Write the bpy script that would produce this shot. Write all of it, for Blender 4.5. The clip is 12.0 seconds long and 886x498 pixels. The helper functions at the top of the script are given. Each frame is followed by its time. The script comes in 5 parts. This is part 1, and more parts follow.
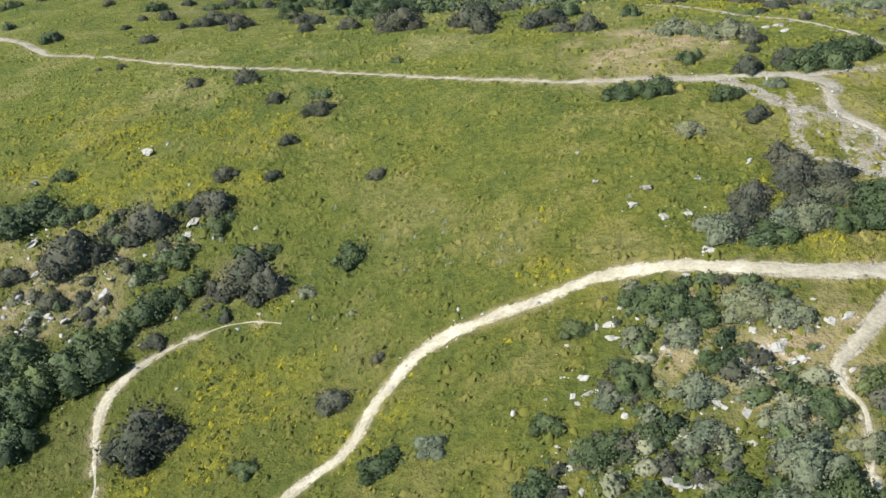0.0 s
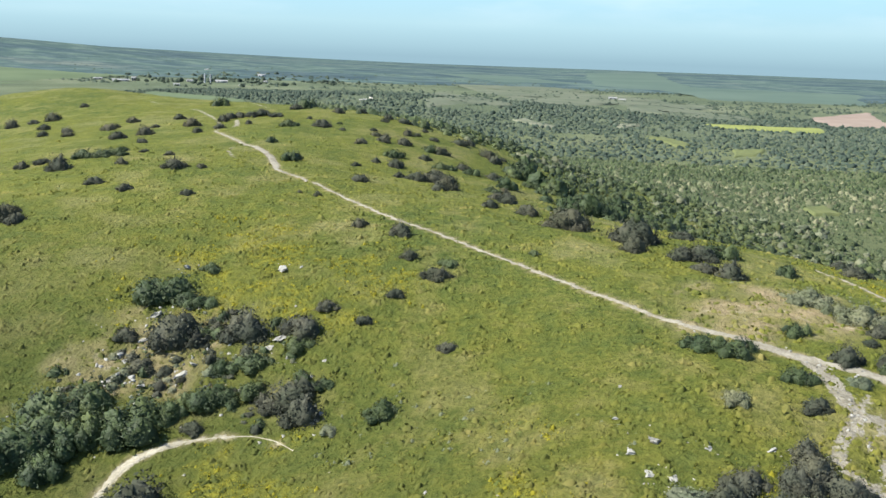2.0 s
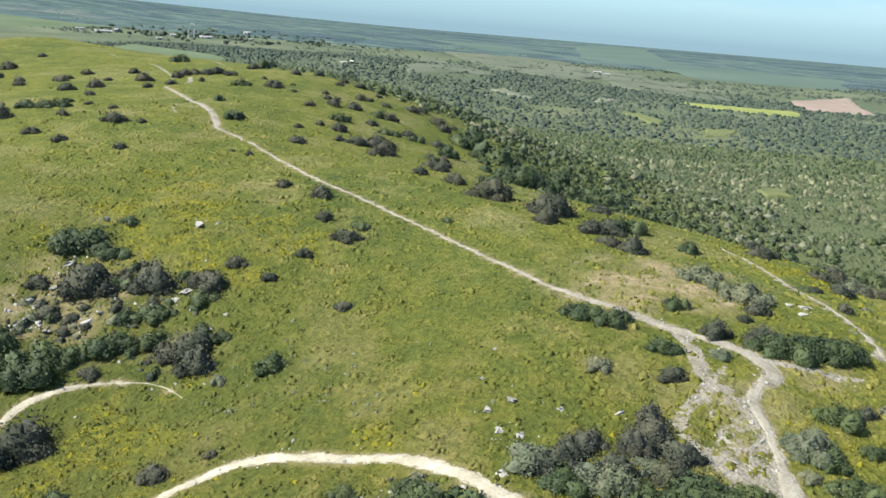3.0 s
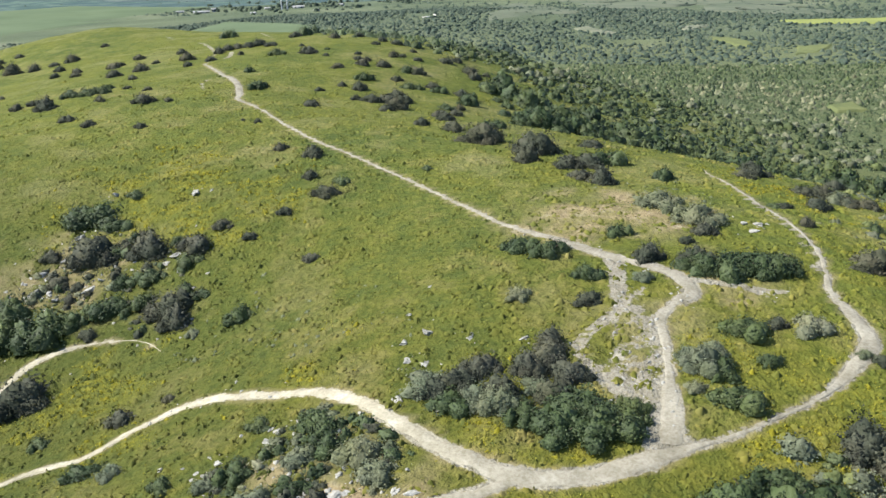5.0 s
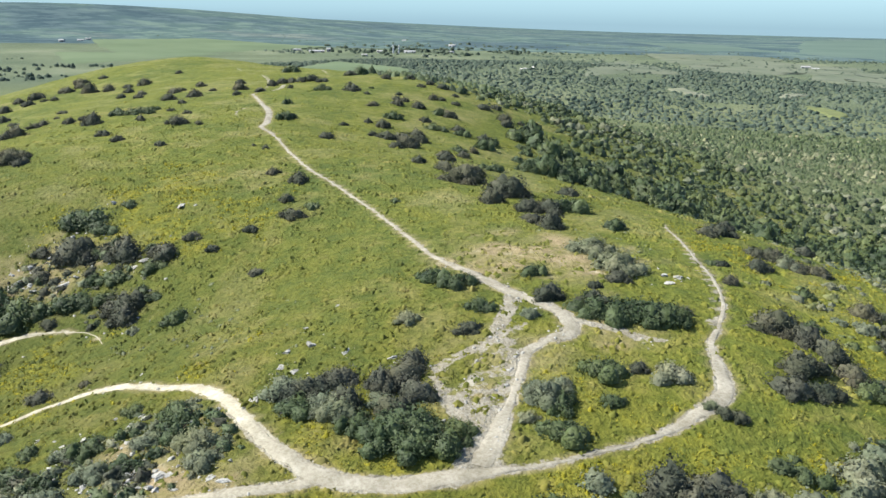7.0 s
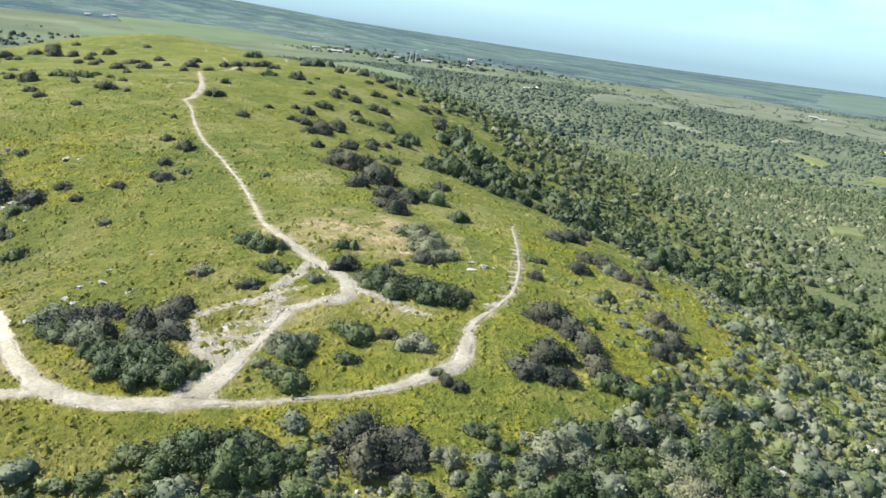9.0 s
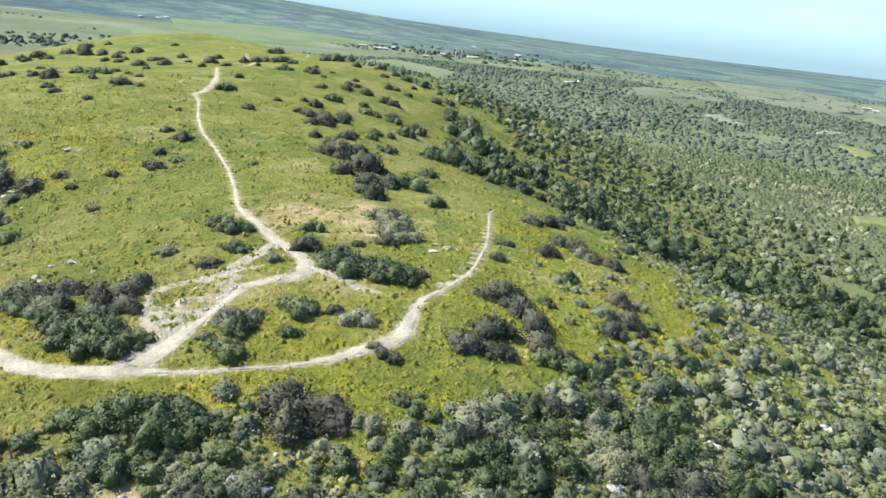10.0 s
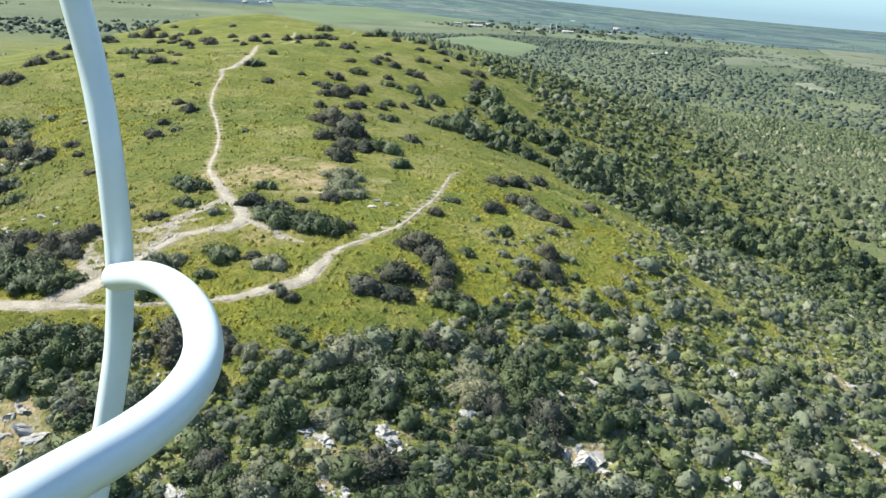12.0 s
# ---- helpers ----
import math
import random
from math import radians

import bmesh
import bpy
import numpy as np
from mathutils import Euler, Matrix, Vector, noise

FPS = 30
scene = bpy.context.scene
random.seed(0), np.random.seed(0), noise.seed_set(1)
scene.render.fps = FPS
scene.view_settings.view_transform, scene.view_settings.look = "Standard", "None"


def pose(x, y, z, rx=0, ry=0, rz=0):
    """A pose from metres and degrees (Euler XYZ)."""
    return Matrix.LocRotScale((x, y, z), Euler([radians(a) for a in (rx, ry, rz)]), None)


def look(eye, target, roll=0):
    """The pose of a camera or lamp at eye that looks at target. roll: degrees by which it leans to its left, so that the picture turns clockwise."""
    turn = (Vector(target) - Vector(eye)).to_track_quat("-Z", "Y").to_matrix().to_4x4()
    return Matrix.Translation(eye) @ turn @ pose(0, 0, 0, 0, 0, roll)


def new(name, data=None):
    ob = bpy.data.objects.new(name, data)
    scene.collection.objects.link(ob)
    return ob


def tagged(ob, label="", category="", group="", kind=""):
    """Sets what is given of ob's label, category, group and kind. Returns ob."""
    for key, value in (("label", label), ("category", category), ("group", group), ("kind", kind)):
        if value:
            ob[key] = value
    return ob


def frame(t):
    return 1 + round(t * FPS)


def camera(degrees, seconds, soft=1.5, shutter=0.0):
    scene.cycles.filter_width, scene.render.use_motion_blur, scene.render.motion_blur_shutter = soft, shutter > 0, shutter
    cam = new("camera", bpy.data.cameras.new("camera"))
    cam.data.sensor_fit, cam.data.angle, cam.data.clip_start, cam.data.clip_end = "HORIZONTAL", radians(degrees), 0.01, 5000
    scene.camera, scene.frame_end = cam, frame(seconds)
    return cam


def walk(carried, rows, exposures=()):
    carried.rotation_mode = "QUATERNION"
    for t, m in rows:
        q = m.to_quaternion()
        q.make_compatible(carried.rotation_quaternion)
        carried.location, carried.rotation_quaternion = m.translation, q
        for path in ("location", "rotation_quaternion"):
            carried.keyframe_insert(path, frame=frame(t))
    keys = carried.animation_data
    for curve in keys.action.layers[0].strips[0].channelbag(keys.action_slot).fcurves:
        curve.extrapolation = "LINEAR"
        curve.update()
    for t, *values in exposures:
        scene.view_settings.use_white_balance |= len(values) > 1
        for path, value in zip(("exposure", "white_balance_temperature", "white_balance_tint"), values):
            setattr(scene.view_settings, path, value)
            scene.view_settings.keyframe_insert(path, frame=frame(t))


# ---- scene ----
cam = camera(51.7, 12.0, soft=1.5)
PATH = [
    (0, (0.235, 0.62, 29.641), (0.093, 2.437, 28.817), -10.5),
    (0.5, (4.683, 0.834, 29.72), (4.29, 2.635, 28.945), -5.2),
    (1, (9.236, 0.915, 29.599), (8.716, 2.743, 28.976), -0.2),
    (1.5, (13.437, 1.296, 29.798), (12.79, 3.109, 29.256), -1.9),
    (2, (17.883, 1.666, 29.963), (17.169, 3.486, 29.539), 1.9),
    (2.5, (21.897, 1.931, 30.366), (21.162, 3.743, 29.944), 6.8),
    (3, (26.174, 1.971, 30.68), (25.5, 3.789, 30.189), 4.6),
    (5, (42.229, 4.677, 31.572), (41.328, 6.358, 30.972), -2.2),
    (5.5, (46.175, 5.735, 31.264), (45.182, 7.353, 30.635), -3.2),
    (6, (50.654, 6.807, 31.009), (49.625, 8.392, 30.353), -1.2),
    (6.5, (54.744, 8.317, 30.891), (53.657, 9.909, 30.358), 0.5),
    (8.5, (73.468, 14.327, 29.925), (72.315, 15.894, 29.46), 2.6),
    (9, (78.084, 16.541, 29.632), (76.947, 18.118, 29.163), 7.1),
    (9.5, (82.391, 18.353, 29.54), (81.232, 19.906, 29.047), 6.2),
    (10, (86.967, 20.276, 29.738), (85.74, 21.778, 29.25), 6.1),
    (10.5, (91.274, 22.029, 29.87), (90.03, 23.506, 29.351), 4.1),
    (11, (96.022, 24.014, 30.019), (94.757, 25.448, 29.433), 4.8),
    (11.5, (100.143, 26.0, 30.2), (98.823, 27.397, 29.644), 8.1),
    (12, (104.836, 28.153, 30.4), (103.447, 29.481, 29.847), 4.1),
]
walk(cam, [(t, look(eye, target, roll)) for t, eye, target, roll in PATH],
     [(0.0, 0.88), (2.5, 1.0), (5.5, 0.98), (6.5, 1.06), (8.5, 1.19), (10.5, 1.44), (11.3, 1.42), (12.0, 1.26)])

# ---- world, sun, exposure ----
SUN_EL, SUN_AZ = radians(46.0), math.atan2(-0.84, -0.54)      # height and compass turn of the sun (from +y towards +x)
world = bpy.data.worlds.new("world")
scene.world = world
world.use_nodes = True
wn = world.node_tree
sky = wn.nodes.new("ShaderNodeTexSky")
sky.sky_type, sky.sun_disc = "NISHITA", False
sky.sun_elevation, sky.sun_rotation = SUN_EL, SUN_AZ
sky.air_density, sky.dust_density, sky.ozone_density, sky.altitude = 1.0, 0.4, 3.0, 150
wn.nodes["Background"].inputs["Strength"].default_value = 0.125
wn.links.new(sky.outputs[0], wn.nodes["Background"].inputs["Color"])
sun = new("sun", bpy.data.lights.new("sun", "SUN"))
sun.data.energy, sun.data.angle, sun.data.color = 5.5, radians(0.53), (0.97, 0.955, 0.88)
sun_from = Vector((math.sin(SUN_AZ) * math.cos(SUN_EL), math.cos(SUN_AZ) * math.cos(SUN_EL), math.sin(SUN_EL)))
sun.matrix_world = look(sun_from * 300, (0, 0, 0))

# ---- helpers of the place ----
rng = np.random.RandomState(7)
TABLE = np.random.RandomState(3).rand(256, 256)


def bumps(x, y, size):
    """Smooth value noise from -1 to 1 with cells of that size."""
    u, v = np.asarray(x, float) / size + 500.3, np.asarray(y, float) / size + 700.7
    i, j = np.floor(u).astype(int), np.floor(v).astype(int)
    f, g = u - i, v - j
    f, g = f * f * (3 - 2 * f), g * g * (3 - 2 * g)
    a, b = i % 256, (i + 1) % 256
    c, d = j % 256, (j + 1) % 256
    return 2 * ((TABLE[a, c] * (1 - f) + TABLE[b, c] * f) * (1 - g) + (TABLE[a, d] * (1 - f) + TABLE[b, d] * f) * g) - 1


def step(u):
    u = np.clip(u, 0, 1)
    return u * u * (3 - 2 * u)


def mesh(name, verts, faces, smooth=False):
    """A mesh from arrays; all its faces have the same number of corners."""
    verts, faces = np.asarray(verts, np.float32), np.asarray(faces, np.int32)
    me = bpy.data.meshes.new(name)
    me.vertices.add(len(verts))
    me.vertices.foreach_set("co", verts.ravel())
    me.loops.add(faces.size)
    me.loops.foreach_set("vertex_index", faces.ravel())
    me.polygons.add(len(faces))
    me.polygons.foreach_set("loop_start", np.arange(0, faces.size, faces.shape[1], dtype=np.int32))
    me.update(calc_edges=True)
    if smooth:
        me.shade_smooth()
    return me


def thing(name, me, material, label, category, kind="", group=""):
    ob = new(name, me)
    if material:
        me.materials.append(material)
    return tagged(ob, label, category, group, kind)


def part(name, me, material, parent, label=""):
    ob = new(name, me)
    if material and not me.materials:
        me.materials.append(material)
    ob.parent = parent
    return tagged(ob, label)


def float_layer(me, name, values):
    me.attributes.new(name, "FLOAT", "POINT").data.foreach_set("value", np.asarray(values, np.float32))


# ---- the lie of the land ----
# heights of broad swells on a 55 m net and of small ones on a 22 m net
BROAD = [
    0.3, 1.0, 2.6, 3.3, 1.5,
    0.8, 2.5, 4.0, 5.6, 3.1,
    -0.5, 3.7, 5.3, 7.1, 5.2,
    -0.6, 4.0, 3.9, 3.4, 5.5,
    4.0, 8.5, 3.1, -5.8, -1.0,
    -1.7, 1.2, 0.2, -6.6, -4.2,
]
SMALL = [
    -0.2, 0.3, 0.6, 0.1, -0.2,
    -2.0, -1.1, 1.0, -0.1, -0.7,
    -2.9, -4.3, 0.1, 1.0, 0.4,
    2.5, 1.4, 1.4, -0.0, 1.2,
    -0.0, 0.2, 0.5, 0.8, 2.6,
    -2.1, 1.8, 2.0, 0.9, 1.5,
    -0.7, 0.7, -1.1, -0.9, 0.2,
]
MIDDLE = [
    0.1, 0.8, 0.9, 0.2,
    -0.4, 0.1, 2.0, 0.4,
    1.6, -1.6, 0.8, 0.2,
    1.8, 1.1, 3.1, 1.6,
]


FAR_HILLS = [(-26, 79, 1.1, 9), (-178, 205, 8, 26), (-208, 172, 4, 25), (40, 265, 5.2, 38), (90, 268, 3, 45), (-60, 265, -2.5, 40), (-160, 400, -3, 100), (-30, 430, -3, 110), (100, 400, 2, 100), (-290, 620, 8.5, 110),
             (-1700, 950, 34, 330), (-1480, 1400, 22, 340), (-2500, 1500, 34, 520), (-2700, 2600, 30, 700)]


def swell(x, y):
    """The height of the land without its small bumps."""
    x, y = np.asarray(x, float), np.asarray(y, float)
    z = -13 - 26 * step((np.hypot(x, y) - 2300) / 2600)
    for a, b, h, wide in FAR_HILLS:
        z = z + h * np.exp(-((x - a) ** 2 + (y - b) ** 2) / (2 * wide ** 2))
    for n, h in enumerate(BROAD):
        z = z + h * np.exp(-((x + 200 - 55 * (n // 5)) ** 2 + (y - 30 - 55 * (n % 5)) ** 2) / (2 * 55 ** 2))
    for n, h in enumerate(MIDDLE):
        z = z + h * np.exp(-((x + 180 - 40 * (n // 4)) ** 2 + (y - 110 - 40 * (n % 4)) ** 2) / (2 * 30 ** 2))
    for n, h in enumerate(SMALL):
        z = z + h * np.exp(-((x + 60 - 22 * (n // 5)) ** 2 + (y - 40 - 22 * (n % 5)) ** 2) / (2 * 20 ** 2))
    return z


def ground(x, y):
    return swell(x, y) + 0.22 * bumps(x, y, 7.0) + 0.10 * bumps(x, y, 2.3) + 0.05 * bumps(x, y, 0.9)


def smooth_line(points, gap=0.4):
    """A curve through the points (x, y, width), stepped evenly."""
    p = np.array(points, float)
    p = np.vstack([2 * p[0] - p[1], p, 2 * p[-1] - p[-2]])
    out = []
    for a, b, c, d in zip(p, p[1:], p[2:], p[3:]):
        n = max(2, int(np.hypot(*(c - b)[:2]) / gap))
        t = (np.arange(n) / n)[:, None]
        out.append(0.5 * (2 * b + (c - a) * t + (2 * a - 5 * b + 4 * c - d) * t ** 2 + (3 * b - a - 3 * c + d) * t ** 3))
    return np.vstack(out + [p[-2:-1]])


# the footpaths: x, y, width
MAIN = [(-19, 39.5, 1.2), (-15.7, 43.2, 1.2), (-13.2, 44.8, 1.15), (-11, 46.6, 1.2), (-9.8, 48.8, 1.25), (-8.3, 50.7, 1.4), (-6.6, 52.3, 1.6), (-4.5, 53.0, 1.7), (-2, 52.9, 1.35),
        (2, 52.9, 1.35), (5.9, 53.1, 1.4), (9.9, 52.2, 1.45), (12.5, 51.0, 1.6), (16, 49.6, 1.8), (19.6, 48.7, 1.9), (22.9, 48.6, 2.1), (25.7, 49.8, 2.1), (28.3, 51.9, 2.1), (30.4, 54.2, 2.0)]
LOOP = [(30.4, 54.2, 1.9), (32.5, 56.3, 0.9), (34.7, 58.7, 0.8), (36.9, 61.9, 0.8), (38.5, 64.8, 0.95), (39.7, 68.1, 1.5), (40.5, 71.0, 2.0), (40.2, 73.6, 2.0), (38.4, 76.7, 1.4), (37.1, 79.2, 1.1),
        (36.2, 83.8, 0.95), (34.5, 89.4, 0.9), (30.9, 95.8, 0.85), (27.0, 101.5, 0.85), (22, 108.0, 0.75), (20, 111.5, 0.5)]
CREST = [(-84.9, 145, 0.9), (-75.6, 138.3, 1.2), (-63.8, 129.2, 1.6), (-57.8, 122.7, 1.5), (-55.1, 118.9, 1.2), (-50.2, 116.2, 1.1), (-46.1, 113.4, 0.95), (-35.6, 106.2, 0.9), (-25.6, 100.2, 0.9), (-16.9, 96.2, 0.9),
         (-8.5, 91.9, 0.9), (-0.5, 87.0, 0.95), (6.9, 82.0, 1.0), (10.8, 80.3, 1.2), (14.5, 79.0, 1.6), (18.4, 77.6, 1.8), (21.6, 76.8, 1.9), (24, 76.2, 2.0), (26.3, 75.0, 2.1), (27.6, 73.0, 1.9), (27.4, 71.3, 1.6)]
GULLY_WEST = [(19.6, 76.8, 1.1), (20.8, 74.8, 1.4), (22.5, 70.4, 1.2), (22.9, 67.3, 0.9), (22.1, 64.4, 0.8), (22.2, 62.0, 1.0), (23.7, 60.4, 0.9), (26.3, 58.7, 1.3), (28.3, 57.0, 1.9), (30.0, 55.2, 2.2)]
GULLY_EAST = [(27.2, 72.0, 1.4), (26.8, 70.6, 1.2), (26.5, 68.2, 1.4), (27.5, 65.3, 1.3), (28.8, 61.6, 1.3), (29.7, 58.4, 2.2), (30.6, 55.2, 2.3)]
SPUR = [(26.6, 75.3, 0.7), (28.4, 75.6, 1.0), (30.7, 76.0, 1.0), (33.0, 76.2, 0.9), (34.4, 77.6, 0.4)]
BRANCH = [(23.0, 48.3, 1.3), (21.4, 46.3, 1.4), (19.8, 44.7, 1.4), (18.4, 43.3, 1.3), (16.6, 41.8, 1.2), (16.0, 40.8, 0.9), (16.1, 39.6, 0.8), (16.4, 38.6, 0.8), (16.0, 36.8, 0.8), (15, 34, 0.7)]
WEST_TRACK = [(-17.4, 60.5, 0.3), (-19.6, 61.4, 0.55), (-22.1, 61.7, 0.55), (-24.8, 61.0, 0.65), (-27.3, 59.9, 0.75), (-29.2, 58.3, 1.1), (-30.2, 56.5, 1.25), (-30.4, 54.2, 1.15), (-29.7, 51.2, 0.8), (-28.7, 47.3, 0.6), (-28, 42, 0.5)]
PATHS = [(MAIN, "pale trodden limestone footpath curving through the meadow"), (LOOP, "pale dirt footpath looping round the scrub"), (CREST, "straight pale dirt footpath along the grassy crest"),
         (GULLY_EAST, "worn stony gully path of bare limestone"), (BRANCH, "pale dirt side path branching between rocks"), (WEST_TRACK, "faint earth track bending round a thorn bush")]
# runnels of bare stone and trodden earth, too thin and broken to be paths
RILLS = [GULLY_WEST, SPUR, [(22.8, 69.4, 0.7), (24.1, 68.3, 0.7), (25.4, 66.0, 0.4), (25.4, 63.5, 0.4), (26.7, 61.8, 0.5), (27.8, 59.2, 0.8)], [(25.4, 67.9, 0.4), (26.8, 65.0, 0.2), (27.4, 62.1, 0.2), (28.6, 59.5, 0.6)],
         [(23.2, 66.5, 0.3), (24.2, 64.0, 0.3), (25.0, 61.6, 0.5), (26.6, 59.4, 0.8)], [(-17.4, 60.5, 0.1), (-12, 57.5, 0.05), (-6, 54.2, 0.15)],
         [(35.4, 82.8, 0.15), (33.6, 88.4, 0.2), (30.1, 95.0, 0.2), (26.2, 100.8, 0.1)],
         [(-133.8, 183.4, 0.6), (-127.7, 180.8, 0.8), (-121.7, 176.5, 0.5)], [(-110.7, 172.5, 0.7), (-101.4, 165.9, 0.9), (-92.8, 157.3, 0.7), (-87, 149.7, 0.5), (-84.4, 145.1, 0.6)], [(-89.9, 159.6, 1), (-85.3, 152.9, 1), (-84.9, 150.9, 0.5)], [(-107, 190.5, 0.7), (-104.6, 188.6, 0.9), (-102.3, 186.6, 0.8), (-94.3, 179.3, 0.5)], [(-71.9, 133.9, 0.5), (-70.1, 128.6, 0.6), (-68.1, 125.3, 0.7), (-63.8, 121.4, 0.4)],
         [(24.0, 72.0, 0.5), (24.5, 69.0, 0.6), (26.0, 66.5, 0.5), (26.8, 64.0, 0.5), (27.6, 61.0, 0.6), (28.6, 58.6, 0.8)], [(21.6, 71.0, 0.4), (23.8, 66.0, 0.4), (24.6, 63.5, 0.5), (25.8, 60.8, 0.6), (28.0, 58.0, 0.8)],
         [(30.0, 76.6, 0.5), (33.0, 75.0, 0.4), (35.0, 73.6, 0.2)]]
LINES = [smooth_line([(x, y, 0.80 * w) for x, y, w in points]) for points, _ in PATHS]
# where scrub and woods begin: east of this line
EDGE = np.array([(20, 20), (30, 42), (36, 54), (39, 60), (44, 60.3), (47, 62), (47.5, 66.5), (48.2, 70), (50.8, 75.7), (51.5, 82), (52, 91), (51, 100), (47, 116), (37, 132), (24, 150),
                 (4, 158), (-12, 160), (-26, 176), (-41, 187), (-52, 183), (-67, 182), (-89, 186), (-120, 215), (-200, 230)], float)


def near_line(x, y, line):
    """Distance to a line of points, and the width there where it has one."""
    x, y = np.asarray(x, float), np.asarray(y, float)
    best, wide = np.full(x.shape, 1e9), np.zeros(x.shape)
    for p in line:
        d = (x - p[0]) ** 2 + (y - p[1]) ** 2
        less = d < best
        best[less] = d[less]
        if len(p) > 2:
            wide[less] = p[2]
    return np.sqrt(best), wide


def east_of_edge(x, y):
    """Metres past the edge of the scrub, negative on the meadow."""
    x, y = np.asarray(x, float), np.asarray(y, float)
    best, side = np.full(x.shape, 1e18), np.zeros(x.shape)
    for a, b in zip(EDGE, EDGE[1:]):
        ab = b - a
        t = np.clip(((x - a[0]) * ab[0] + (y - a[1]) * ab[1]) / (ab @ ab), 0, 1)
        d = (x - a[0] - t * ab[0]) ** 2 + (y - a[1] - t * ab[1]) ** 2
        less = d < best - 1e-9
        best[less] = d[less]
        side[less] = (ab[1] * (x - a[0]) - ab[0] * (y - a[1]))[less]
    return np.sqrt(best) * np.sign(side)


def path_cover(x, y):
    """Metres outside the nearest footpath's edge (negative on it)."""
    out = np.full(np.shape(x), 1e9)
    for line in LINES:
        d, w = near_line(x, y, line)
        out = np.minimum(out, d - w / 2)
    return out


# ---- materials ----
def material(name, rough=0.9, specular=0.2):
    m = bpy.data.materials.new(name)
    m.use_nodes = True
    b = m.node_tree.nodes["Principled BSDF"]
    b.inputs["Roughness"].default_value = rough
    b.inputs["Specular IOR Level"].default_value = specular
    return m, m.node_tree, b


def thin(m, t, b, share):
    """Lets part of the light through, as leaves and blades do."""
    through_leaf = t.nodes.new("ShaderNodeBsdfTranslucent")
    mix = t.nodes.new("ShaderNodeMixShader")
    mix.inputs[0].default_value = share
    t.links.new(b.inputs["Base Color"].links[0].from_socket, through_leaf.inputs["Color"])
    t.links.new(b.outputs[0], mix.inputs[1])
    t.links.new(through_leaf.outputs[0], mix.inputs[2])
    t.links.new(mix.outputs[0], t.nodes["Material Output"].inputs["Surface"])
    return m


def node(tree, kind, **inputs):
    n = tree.nodes.new(kind)
    for key, value in inputs.items():
        socket = n.inputs[int(key[1:])] if key[0] == "i" and key[1:].isdigit() else n.inputs[key]
        if isinstance(value, bpy.types.NodeSocket):
            tree.links.new(value, socket)
        else:
            socket.default_value = value
    return n


def place(tree):
    return tree.nodes.new("ShaderNodeNewGeometry").outputs["Position"]


def cloud(tree, at, scale, detail=3.0, rough=0.55):
    return node(tree, "ShaderNodeTexNoise", Vector=at, Scale=scale, Detail=detail, Roughness=rough).outputs["Fac"]


def ramp(tree, fac, stops):
    r = node(tree, "ShaderNodeValToRGB", Fac=fac)
    e = r.color_ramp.elements
    while len(e) < len(stops):
        e.new(0.5)
    for el, (at, colour) in zip(e, stops):
        el.position = at
        el.color = (*colour, 1) if len(colour) == 3 else colour
    return r.outputs["Color"]


def blend(tree, fac, a, b, how="MIX"):
    n = tree.nodes.new("ShaderNodeMix")
    n.data_type, n.blend_type = "RGBA", how
    for socket, value in ((n.inputs["Factor"], fac), (n.inputs["A"], a), (n.inputs["B"], b)):
        if isinstance(value, bpy.types.NodeSocket):
            tree.links.new(value, socket)
        else:
            socket.default_value = value if isinstance(value, float) else (*value, 1)
    return n.outputs["Result"]


def span(tree, value, low, high):
    return node(tree, "ShaderNodeMapRange", Value=value, **{"From Min": low, "From Max": high}).outputs["Result"]


def layer(tree, name):
    n = tree.nodes.new("ShaderNodeAttribute")
    n.attribute_name = name
    return n.outputs["Fac"]


def relief(tree, bsdf, height, strength, distance):
    n = node(tree, "ShaderNodeBump", Strength=strength, Distance=distance, Height=height)
    tree.links.new(n.outputs["Normal"], bsdf.inputs["Normal"])


